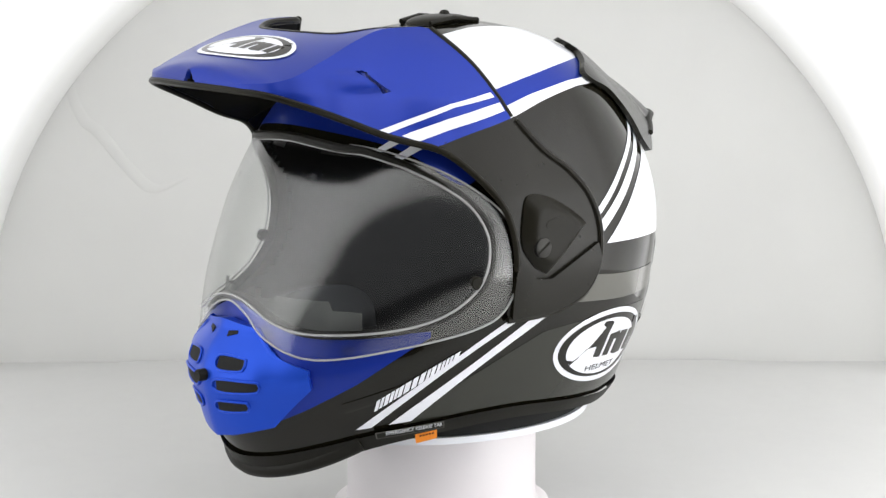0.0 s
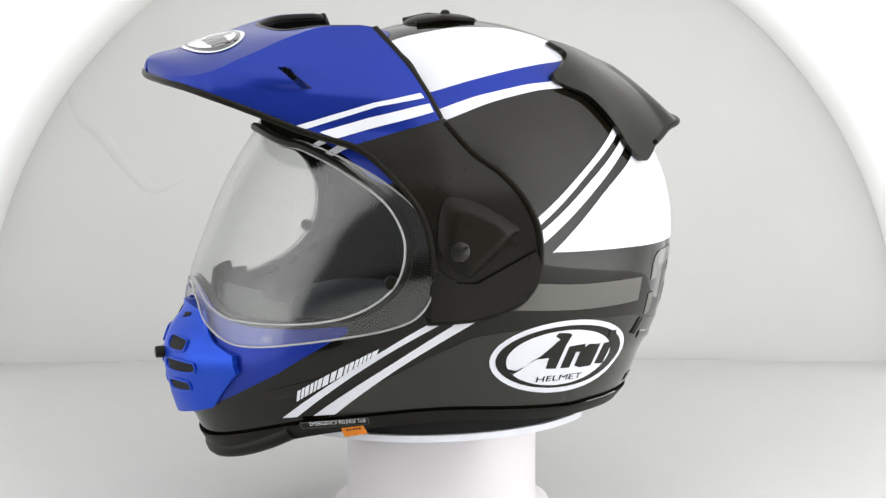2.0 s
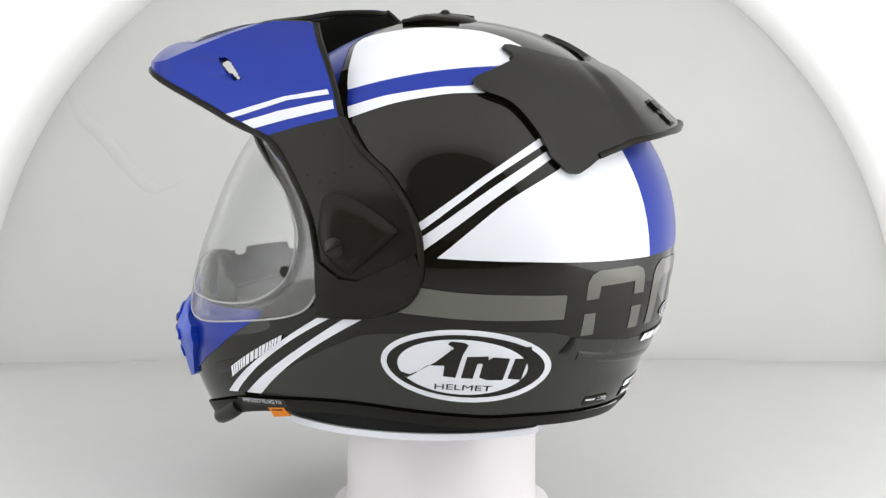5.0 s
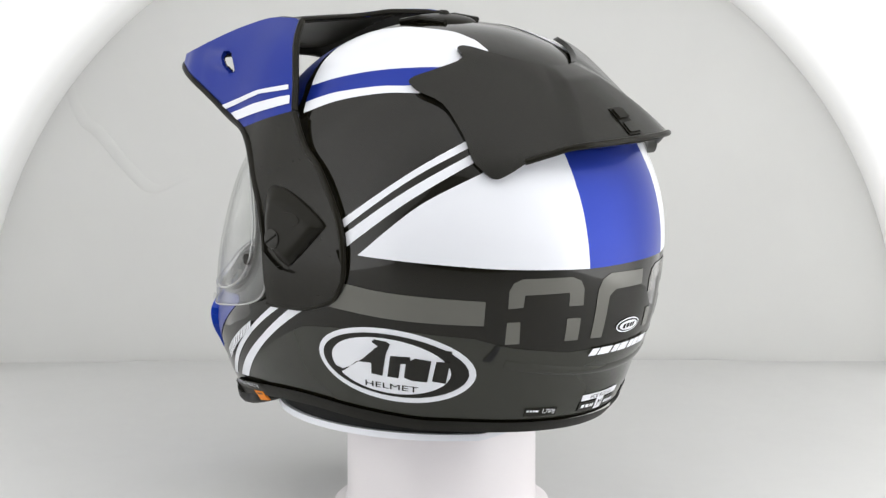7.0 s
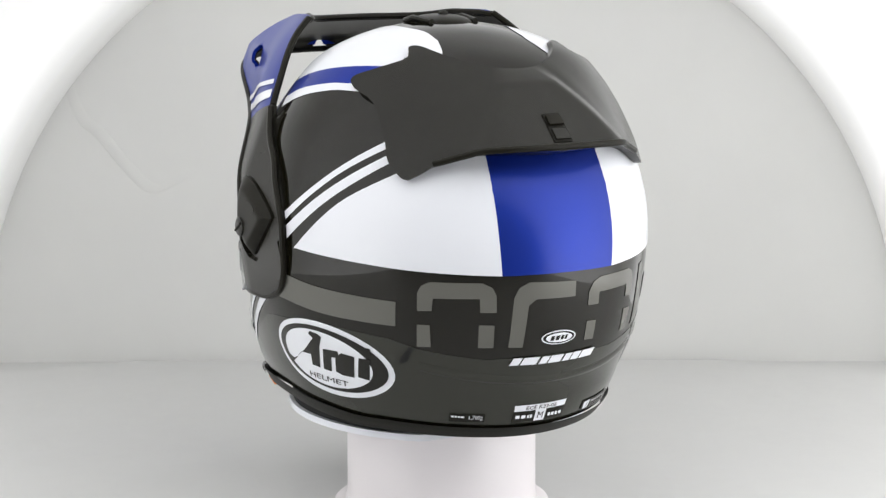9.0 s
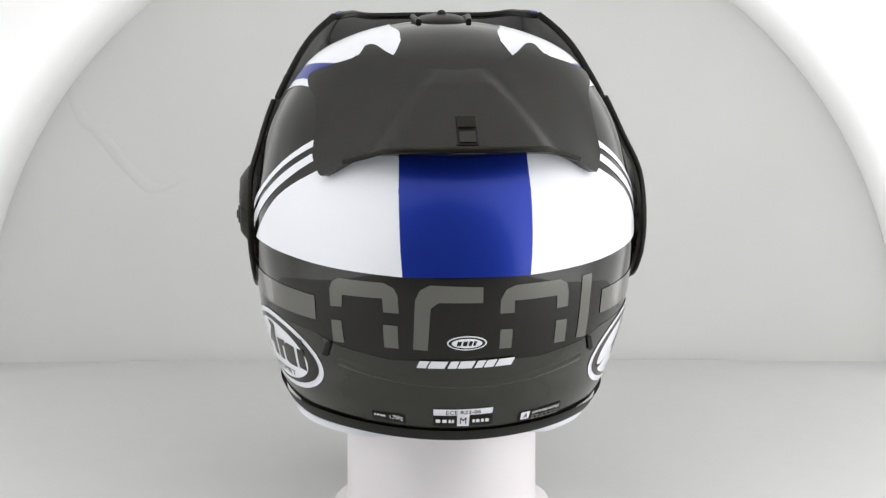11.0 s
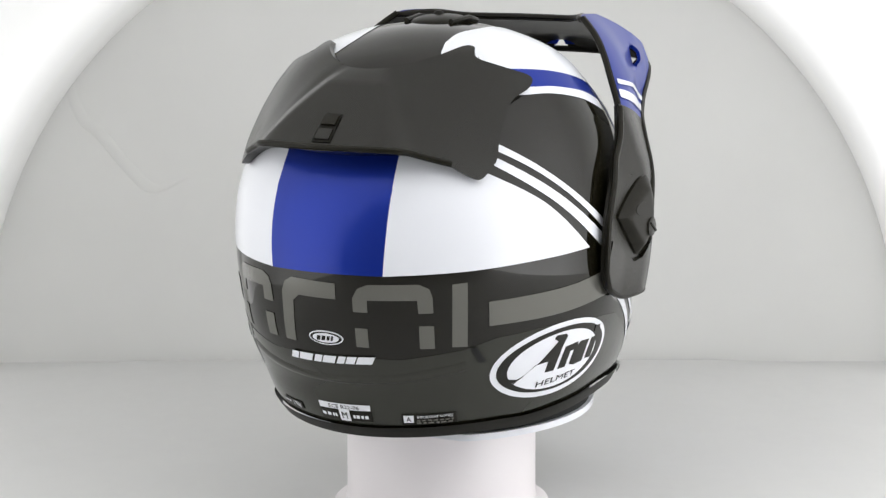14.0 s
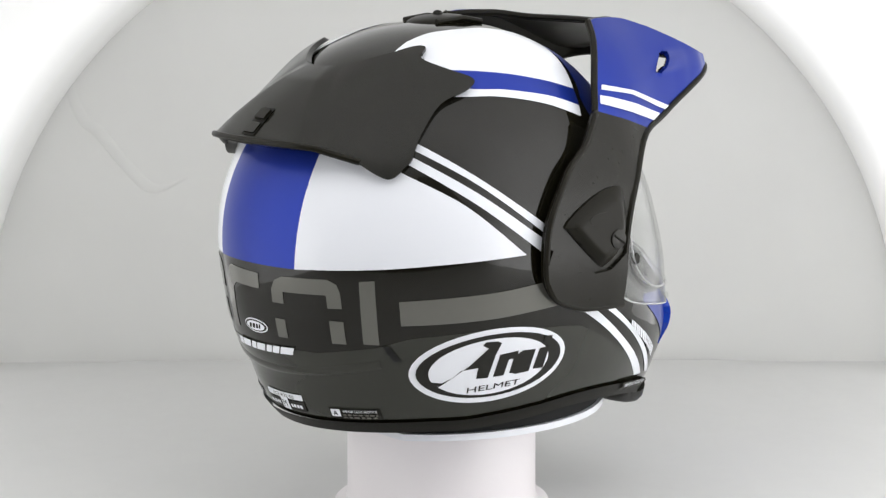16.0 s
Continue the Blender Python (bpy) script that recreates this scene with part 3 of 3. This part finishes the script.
# ---- face shield ----
SHIELD_L = [(-180, 34.5), (-159, 34), (-140, 31.5), (-122, 25), (-110, 15), (-107.5, 3), (-111, -8), (-120, -12.8), (-140, -15.3), (-157, -15.8), (-168, -12), (-174, -7.5), (-180, -5.5)]
SHIELD = [(360 + a, e) for a, e in SHIELD_L] + [(-a, e) for a, e in SHIELD_L[-2:0:-1]]
shield = part("face_shield", patch_mesh(curve(SHIELD, 6), visor_at, 2.5, 0.0, 0.002), CLEAR, None, "clear transparent face shield, closed")
shield.visible_shadow = False
inner = np.array(PORT)
mid = np.array([180.0, 10.0])
inner = mid + (inner - mid) * np.array([0.985, 0.96])
ic = curve(inner, 6)
seal = part("shield_seal", tube(visor_at(ic[:, 0], ic[:, 1]), 0.0008, 6), SEAL, shield, "translucent pale seal line")
oc = curve(SHIELD, 6)
part("shield_edge", tube(visor_at(oc[:, 0], oc[:, 1]), 0.0007, 6), SEAL, shield, "polished clear shield edge")


def peg(centre, axis, radius, length, sides=20, bevel=0.15):
    """A short round pin along an axis with a bevelled rim."""
    bm = bmesh.new()
    z = Vector(axis).normalized()
    x = z.orthogonal().normalized()
    y = z.cross(x)
    rings = []
    for r, h in ((radius, 0), (radius, length * (1 - bevel)), (radius * (1 - bevel), length)):
        rings.append([bm.verts.new(Vector(centre) + z * h + (x * math.cos(a) + y * math.sin(a)) * r) for a in (2 * math.pi * k / sides for k in range(sides))])
    for p, q in zip(rings, rings[1:]):
        for k in range(sides):
            bm.faces.new([p[k], p[(k+1) % sides], q[(k+1) % sides], q[k]])
    bm.faces.new(rings[-1]), bm.faces.new(rings[0][::-1])
    return bm


for s in (-1, 1):
    c = visor_at([s * 119], [-0.5])[0]
    part("shield_pin", peg(c + np.array([-s * .004, 0, 0]), (s, .25, 0), 0.0042, 0.0045), PLASTIC, shield, "black pin")
    part("shield_tab", patch_mesh([(s * 151.2, -13.6), (s * 148.6, -13.6), (s * 148.6, -14.8), (s * 151.2, -14.8)], visor_at, 1.0, 0.0022, 0.002), CLEAR, shield, "clear lift tab")

# ---- peak with its side arms ----
SIDE_X = hermite([.14, .17, .21, .24, .262, .305, .335, .349], [.122, .128, .132, .131, .124, .105, .0845, .068])
TAPER = hermite([.0, .04, .07, .107, .13, .15, .175, .188, .197, .2015], [1, 1, .97, .87, .82, .78, .70, .59, .36, .02])
RIDGE = hermite([.03, .0653, .0724, .095, .12, .15, .18, .19, .203], [.342, .3455, .347, .3466, .3405, .329, .3180, .3168, .3165])


def wider(y):
    """The right side stands a little further out."""
    return (.0048 + .045 * np.clip(y, 0, .2)) * TAPER(y)


def side_of(s):
    def f(y, z):
        below = np.clip((.303 + (y - .052) * .06 - z) / .02, 0, 1) * np.clip((y - .035) / .04, 0, 1)
        ahead = y - (.1132 + (z - .3091) * 1.04)          # distance in front of the air slot
        scoop = np.where(ahead > 0, np.exp(-(ahead / .024) ** 2), -.2 * np.exp(-(ahead / .012) ** 2)) * np.exp(-((z - .3161) / .0058) ** 4)
        return np.stack([s * (SIDE_X(z) * TAPER(y) - .0060 * below + .0050 * scoop + (wider(y) if s > 0 else 0)), y, z], -1)
    return f


def peak_top(u, y):
    """u from -1 to 1 across; convex at the nose, hollow towards the rear."""
    x = u * SIDE_X(RIDGE(y)) * TAPER(y) + np.clip(u, 0, 1) * wider(y)
    bow = hermite([.06, .10, .12, .15, .18, .196, .203], [-.005, .0, .003, .008, .0105, .009, .0055])(y)
    return np.stack([x, y, RIDGE(y) + bow * (1 - np.abs(u) ** 2.2)], -1)


def slope(outline, centre, low, high, width):
    """Lift that climbs from the border inwards."""
    d = np.array(outline) - np.array(centre)
    a = np.arctan2(d[:, 1], d[:, 0])
    k = np.argsort(a)
    a, r = a[k], np.hypot(d[k, 0], d[k, 1])

    def f(u, v):
        x, y = u - centre[0], v - centre[1]
        ratio = np.hypot(x, y) / np.interp(np.arctan2(y, x), a, r, period=2 * math.pi)
        return low + (high - low) * np.clip((1 - ratio) / width, 0, 1)
    return f


ridge_line = [(y, float(RIDGE(y))) for y in np.linspace(.2010, .0665, 30)]
REAR_EDGE = [(.0653, .3450), (.0593, .3361), (.0499, .3226), (.0406, .3055), (.034, .2900)]
BLUE_LOW = [(.0636, .2822), (.0868, .2750)]
LOWER_EDGE = [(.1038, .2795), (.1198, .2849), (.1374, .2925), (.1601, .3016), (.1754, .3072), (.1860, .3112), (.1955, .3132), (.2010, .3140)]
CUT = [(-1, .0665), (-.95, .068), (-.9, .085), (-.82, .103), (-.6, .117), (-.3, .122), (0, .123), (.3, .122), (.6, .117), (.82, .103), (.9, .085), (.95, .068), (1, .0665)]
peak = part("peak", patch_mesh(CUT + [(1, y) for y in np.linspace(.07, .2012, 14)] + [(-1, y) for y in np.linspace(.2012, .07, 14)], peak_top, (.05, .0025), 0.0, 0.003), BLUE, None, "glossy blue sun peak with white stripes")
part("peak_underside", patch_mesh([(u * .985, y + .001) for u, y in CUT] + [(.985, .2), (-.985, .2)], peak_top, (.1, .01), -0.0032, 0.001), PLASTIC, peak, "black peak underside")
lip = curve(CUT, 3, False)
part("peak_lip", tube([tuple(p + np.array([0, 0, -.0015])) for p in peak_top(lip[:, 0], lip[:, 1])], 0.0022, 8, False), PLASTIC, peak, "black edge round the rear cut-out")
SLOT = [(.1308, .3228), (.1250, .3230), (.1102, .3097), (.1163, .3086)]
ARM = [(.034, .2900), (.029, .2885), (.0135, .2697), (-.0042, .2561), (-.0184, .239), (-.0266, .2214), (-.0287, .2034), (-.0263, .1866), (-.0167, .1733), (-.0006, .1665), (.0138, .1635),
       (.0447, .1627), (.0455, .1809), (.0427, .196), (.0437, .2106), (.0489, .232), (.0596, .2491), (.0742, .2657), (.0868, .2750), (.0636, .2822)]
POD = [(.0347, .2425), (.0152, .239), (-.0106, .2232), (-.0078, .216), (.0171, .1934), (.0225, .1923), (.0313, .1978), (.0401, .2106), (.04, .2285)]
STEP = [(.0435, .200), (.0279, .1885), (.0154, .1874), (-.0237, .207), (-.0275, .197), (-.0255, .1866), (-.0167, .1743), (-.0006, .1675), (.0138, .1645), (.0440, .1637), (.0445, .181)]
for s in (-1, 1):
    f = side_of(s)
    outline = ridge_line + REAR_EDGE + BLUE_LOW + LOWER_EDGE
    open_outline = with_hole(outline, SLOT, .1205)
    wing = part("peak_side", patch_mesh(open_outline, f, .002, 0.0, 0.0022), BLUE, peak, "blue painted peak side")
    part("peak_side_lining", patch_mesh(open_outline, f, .002, -0.0024, 0.001), PLASTIC, peak, "black inner face")
    edge = curve([(.0655, .3450)] + REAR_EDGE[1:], 4, False)
    part("peak_edge", tube([tuple(p) for p in f(edge[:, 0] - .001, edge[:, 1]) - np.array([s * .002, 0, 0])], 0.0024, 8, False), PLASTIC, peak, "black rear-edge trim")
    decal("white_stripe", [(.122, .2863), (.0748, .3007), (.0442, .3062), (.0423, .3032), (.0722, .2984), (.1163, .2841)], WHITE, wing, "", 0.0006, step=.006, surface=f)
    decal("white_stripe", [(.1076, .2824), (.0782, .2914), (.0494, .298), (.0394, .2998), (.0375, .2946), (.0709, .2864), (.0975, .2786)], WHITE, wing, "", 0.0006, step=.006, surface=f)
    arm = part("peak_arm", patch_mesh(curve(ARM, 3), f, .005, 0.0, 0.004), SATIN_BLACK, None, "satin black peak side arm")
    part("arm_step", patch_mesh(STEP, f, .005, 0.0022, 0.0035), SATIN_BLACK, arm, "ribbed lower arm cover")
    rim = curve(ARM[1:12], 4, False)
    part("arm_rim", tube([tuple(p) for p in f(rim[:, 0] + .0015, rim[:, 1])], 0.0022, 8, False), PLASTIC, arm, "rounded black arm edge")
    for k in range(3):
        part("rib", tube([tuple(p) for p in f(np.array([-.022 + .0005*k, -.010 + .0005*k]), np.array([.1925 - .005*k, .1935 - .005*k]))], 0.0009, 6, False), PLASTIC, arm)
        part("rib", tube([tuple(p) for p in f(np.array([.040 - .0045*k, .0375 - .0045*k]), np.array([.190, .170]))], 0.0022, 6, False), PLASTIC, arm)
    pod = curve(POD, 6)
    cover = part("hinge_cover", patch_mesh(pod, f, .0025, slope(pod, (.0145, .2155), .0012, .0066, .3), 0.004), PLASTIC, arm, "black plastic hinge cover with sloped border")
    mark = ellipse(.0150, .2235, .011, .0042, 24)
    part("cover_emblem", patch_mesh(mark, f, .0025, .0069, .001), PLASTIC, cover, "faint raised oval")
    c = f(np.array([.0285]), np.array([.2095]))[0] + np.array([s * .0042, 0, 0])
    screw = part("screw", peg(c, (s, 0, 0), 0.0064, 0.0035), STEEL, cover, "slotted dark metal screw")
    bm = tube([tuple(c + np.array([s * .0036, a * .0046, a * -.0030])) for a in (-1, 1)], 0.0009, 6, False)
    part("screw_slot", bm, RUBBER, cover)


edge = curve([(.0427, .196), (.0437, .2106), (.0489, .232), (.0596, .2491), (.0742, .2657), (.0868, .2750)] + LOWER_EDGE, 4, False)
half = side_of(-1)(edge[:, 0], edge[:, 1])
line = np.concatenate([half, np.array([[0, .2018, .3141]]), (half * np.array([-1, 1, 1]) + np.stack([wider(half[:, 1]), 0 * half[:, 1], 0 * half[:, 1]], -1))[::-1]])
for _ in range(4):
    line[1:-1] = (line[:-2] + 2 * line[1:-1] + line[2:]) / 4
part("peak_edge", tube([tuple(p + np.array([0, 0, -.0012])) for p in line], 0.0023, 8, False), PLASTIC, peak, "black leading-edge trim")


def top_xy(x, y):
    u = x / (SIDE_X(RIDGE(y)) * TAPER(y))
    return peak_top(np.clip(u, -1, 1), y)


def nose_badge(u, v):
    return top_xy(u, v)


badge(0.0, 0.1570, -0.046, -0.0195, nose_badge, .004, peak)

# ---- chin vent ----
def chin_at(az, el):
    return solve_from_centre(az, el, HALF, REARY, FRONTY, 0.0035)


VENT = [(180, -9.3), (172, -10.4), (166.5, -14.4), (157.8, -17.6), (157.2, -21.2), (166, -28.2), (180, -29.6)]
VENT = VENT + [(360 - a, e) for a, e in VENT[-2:0:-1]]
def vent_lift(u, v):
    """Keel in the middle and a raised cheek on either side."""
    return .0065 * np.clip(1 - np.abs(u - 180) / 15, 0, 1) + .0025 * np.clip(1 - np.abs(v + 18.5) / 6, 0, 1) * np.clip((np.abs(u - 180) - 3) / 8, 0, 1)


def slot_lift(u, v):
    return vent_lift(u, v) + .0006


def patch_points(uv, surface, lift):
    uv = np.array(uv)
    return [tuple(p) for p in surface(uv[:, 0], uv[:, 1]) + normals_of(uv, surface) * lift(uv[:, 0], uv[:, 1])[:, None]]


vent = part("chin_vent", patch_mesh(VENT, chin_at, 1.0, vent_lift, 0.008), SATIN_BLUE, None, "satin blue moulded chin vent")
for s in (-1, 1):
    for e0, a0, wd in ((-15.4, 3.2, 6.2), (-18.8, 3.2, 9.4), (-22.6, 2.8, 6.8)):
        o = [(180 + s*a0, e0 - .1), (180 + s*(a0+wd*.9), e0 - .2), (180 + s*(a0+wd), e0 - .7), (180 + s*(a0+wd), e0 - 1.5), (180 + s*(a0+wd*.85), e0 - 2.1), (180 + s*a0, e0 - 2.0)]
        part("vent_slot", patch_mesh(o, chin_at, 1.0, slot_lift, 0.001), LINING, vent, "black vent slot")
        oo = curve(o, 4)
        lips = patch_points(oo, chin_at, slot_lift)
        part("slot_lip", tube(lips, 0.0008, 8), SATIN_BLUE, vent, "rounded blue slot lip")
    part("vent_slot", patch_mesh([(180 + s*2.4, -12.2), (180 + s*4.6, -11.6), (180 + s*4.8, -12.4), (180 + s*2.6, -13.2)], chin_at, 1.0, slot_lift, 0.001), RUBBER, vent, "small black upper slot")
    part("vent_frame", tube([tuple(p) for p in chin_at(np.array([180 + s*k for k in (22.4, 18, 13.4, 8.6)]), np.array([-19.4, -17.4, -14.4, -10.6]))], 0.0022, 8, False), SATIN_BLUE, vent, "raised blue vent shoulder")
c = chin_at([180], [-18.5])[0]
part("vent_switch", peg(c + np.array([0, .004, 0]), (0, 1, 0), 0.004, 0.008, 12), RUBBER, vent, "black vent switch")

# ---- crown vent ----
def ellipsoid(centre, radii, power=2.4, nu=28, nv=12, flat=0.0):
    bm = bmesh.new()
    rings = []
    for j in range(nv + 1):
        b = math.pi / 2 * j / nv
        rings.append([])
        for i in range(nu):
            a = 2 * math.pi * i / nu
            ca, sa = math.cos(a), math.sin(a)
            x = math.copysign(abs(ca) ** (2 / power), ca) * math.cos(b) ** (2 / power)
            y = math.copysign(abs(sa) ** (2 / power), sa) * math.cos(b) ** (2 / power)
            rings[-1].append(bm.verts.new((centre[0] + radii[0] * x, centre[1] + radii[1] * y, centre[2] + radii[2] * math.sin(b))))
    for p, q in zip(rings, rings[1:]):
        for k in range(nu):
            bm.faces.new([p[k], p[(k+1) % nu], q[(k+1) % nu], q[k]])
    bm.faces.new(rings[0][::-1])
    bmesh.ops.remove_doubles(bm, verts=bm.verts, dist=1e-5)
    return bm


crown = part("crown_vent", ellipsoid((0, .0, .3425), (.019, .026, .0072)), PLASTIC, None, "black crown vent with slider")
for s in (-1, 1):
    part("vent_fin", tube([(s * .016, .022, .3445), (s * .019, .004, .3475), (s * .017, -.018, .3455)], 0.0020, 8, False), PLASTIC, crown, "side fin of the crown vent")
part("vent_slider", ellipsoid((0, -.003, .3488), (.0035, .0035, .0035)), RUBBER, crown)
part("vent_base", ellipsoid((0, .0, .3405), (.024, .029, .005)), PLASTIC, crown)

# ---- rear spoiler ----
SPOIL_R = [(0, 52.1), (10, 53), (15.3, 54.3), (28, 58.2), (38, 61.5), (43, 61), (42, 56.8), (52, 53.6), (61.5, 51), (59, 48), (50, 44), (44.5, 36), (42.5, 30), (41.0, 28), (37.5, 24.8), (34, 25.5), (28, 28.4), (22, 29.6), (12, 29.4), (0, 28.9)]
SPOIL = SPOIL_R + [(-a, e) for a, e in SPOIL_R[-2:0:-1]]


def spoiler_lift(az, el):
    """Stands off towards the rear lip."""
    back = np.clip((56 - el) / 27, 0, 1)
    across = np.clip(1.25 - np.abs(az) / 34, 0, 1)
    across = across * across * (3 - 2 * across)
    plateau = np.clip((11 + (52 - el) * .5 - np.abs(az)) / 4.5, 0, 1) * np.clip((53 - el) / 6, 0, 1)
    return 0.005 + 0.0036 * plateau + 0.0165 * back ** 1.4 * across + 0.002 * np.exp(-((np.abs(az) - 16) / 5) ** 2) * back


def spoiler_at(az, el):
    """Outer face: pushed rearwards off the shell, more than upwards."""
    p = shell_at(az, el)
    d = (p - CENTRE) * np.array([1, 1, 0.45])
    return p + d / np.linalg.norm(d, axis=1)[:, None] * spoiler_lift(np.asarray(az), np.asarray(el))[:, None]


def spoiler_bed(az, el):
    p = shell_at(az, el)
    d = p - CENTRE
    return p + d / np.linalg.norm(d, axis=1)[:, None] * 0.0015


spoiler = part("rear_spoiler", patch_mesh(curve(SPOIL, 4), spoiler_at, 1.0, 0.0, 1.0, spoiler_bed), SMOKE, None, "smoked dark plastic rear spoiler vent")
decal("latch_recess", [(-2.4, 30.9), (2.4, 30.9), (2.4, 38.0), (-2.4, 38.0)], RUBBER, spoiler, "black latch recess", 0.0006, step=1.0, surface=spoiler_at)
part("latch", patch_mesh([(-1.9, 34.9), (2.0, 34.9), (2.0, 37.3), (-1.9, 37.3)], spoiler_at, 1.0, .0022, .002), PLASTIC, spoiler, "black sliding latch")
part("latch", patch_mesh([(-1.8, 31.4), (1.9, 31.4), (1.9, 33.9), (-1.8, 33.9)], spoiler_at, 1.0, .0016, .0015), SMOKE, spoiler)
part("spoiler_lip", tube([tuple(p) for p in spoiler_at(np.linspace(-30, 30, 45), 29.8 - 2.0 * np.clip((np.abs(np.linspace(-30, 30, 45)) - 20) / 11, 0, 1))], 0.0021, 8, False), PLASTIC, spoiler, "rolled black rear lip")

# ---- inside and underside ----
for s in (-1, 1):
    bm = ellipsoid((0, 0, 0), (.026, .045, .018), 2.6)
    bmesh.ops.transform(bm, matrix=pose(s * .080, .045, .128, 0, s * -75, 0), verts=bm.verts)
    part("cheek_pad", bm, PAD, None, "blue-grey cheek pad")
bm = patch_mesh([(a, e) for a, e in [(140, -14), (220, -14), (220, -31), (140, -31)]], lambda a, e: solve_from_centre(a, e, HALF, REARY, FRONTY, -0.012), 3.0, 0, .003)
part("chin_lining", bm, FOAM, None, "grey chin-bar lining")
for s in (-1, 1):
    guard = [(180 - s * 31, -13), (180 - s * 31, -8.2), (180 - s * 24, -7.4), (180 - s * 23, -5.2), (180 - s * 9, -4.6), (180 - s * 8, -13)]
    part("breath_guard", patch_mesh(guard, lambda a, e: solve_from_centre(a, e, HALF, REARY, FRONTY, -0.009), 2.0, 0, .002), FOAM, None, "grey breath guard flap behind the shield")


def oval_ring(rx, ry, cy, z0, z1, inner_scale, n=96, rear=-1.0):
    """Flat oval ring; rear cuts it off straight at the back."""
    bm = bmesh.new()
    rings = []
    for sc, z in ((1, z0), (1, z1), (inner_scale, z1), (inner_scale, z0)):
        rings.append([bm.verts.new((sc * rx * math.cos(2*math.pi*k/n), max(rear, cy + sc * ry * math.sin(2*math.pi*k/n)), z)) for k in range(n)])
    for i in range(4):
        p, q = rings[i], rings[(i + 1) % 4]
        for k in range(n):
            bm.faces.new([p[k], p[(k+1) % n], q[(k+1) % n], q[k]])
    return bm


part("neck_roll", oval_ring(.101, .114, .008, .0768, .0812, .62, rear=-.084), WHITE, None, "white neck-opening edge liner")
jaw = np.array([(a, TRIM_EL(a if a <= 180 else a - 360) - 3.9 + 1.8 * (abs(a - 180) / 30) ** 4) for a in np.linspace(150, 210, 50)])
part("chin_curtain", tube([tuple(p) for p in solve_from_centre(jaw[:, 0], jaw[:, 1], HALF, REARY, FRONTY, -0.001)], 0.0058, 12, False), RUBBER, None, "black padded chin curtain")
part("neck_lining", oval_ring(.0985, .111, .008, .0815, .1, .6), LINING, None, "black neck lining")
o = shell_at([-131, -137.2, -137.2, -131], [-38.6, -38.1, -41, -41.4])
bm = bmesh.new()
t = [bm.verts.new(p + np.array([-.003, 0, 0])) for p in o]
b = [bm.verts.new(p + np.array([-.0015, -.001, 0])) for p in o]
bm.faces.new(t), bm.faces.new(b[::-1])
for i in range(4):
    bm.faces.new([t[i], b[i], b[(i+1) % 4], t[(i+1) % 4]])
tab = part("release_tab", bm, ORANGE, None, "orange fabric emergency release tab", False)
a, b, d = Vector(o[0]), Vector(o[1]), Vector(o[3])
out = Vector((-.0034, 0, 0))
for k in range(5):
    u0, u1 = .16 + .14 * k, .25 + .14 * k
    bm = bmesh.new()
    bm.faces.new([bm.verts.new(a + (b - a) * u + (d - a) * w * .5 + out) for u, w in ((u0, .35), (u1, .35), (u1, .75), (u0, .75))])
    link("tab_bar", bm, RUBBER, tab)

# ---- pedestal ----
pedestal = tagged(new("pedestal"), "plain white plastic cup-shaped pedestal under the helmet", "pedestal")
bm, rings = lathe([(.0655, .0765), (.0662, .0755), (.0665, .02), (.0668, .0125)])
bm.faces.new(rings[0][::-1]), bm.faces.new(rings[-1])
link("cup_wall", bm, CUP, pedestal)
bm, rings = lathe([(.0664, .0135), (.068, .0105), (.0735, .0095), (.0755, .008), (.0755, .0062), (.0745, .0047)])
bm.faces.new(rings[0][::-1]), bm.faces.new(rings[-1])
link("base_flange", bm, CUP, pedestal)


def motions():
    rows = [(t, TURN * (t - REAR_ON)) for t in np.arange(0, 16.01, 1.0)]
    walk(helmet, [(float(t), pose(0, 0, ZB, 0, 0, a)) for t, a in rows])
    walk(pedestal, [(float(t), pose(0, 0, 0, 0, 0, a)) for t, a in rows])


motions()
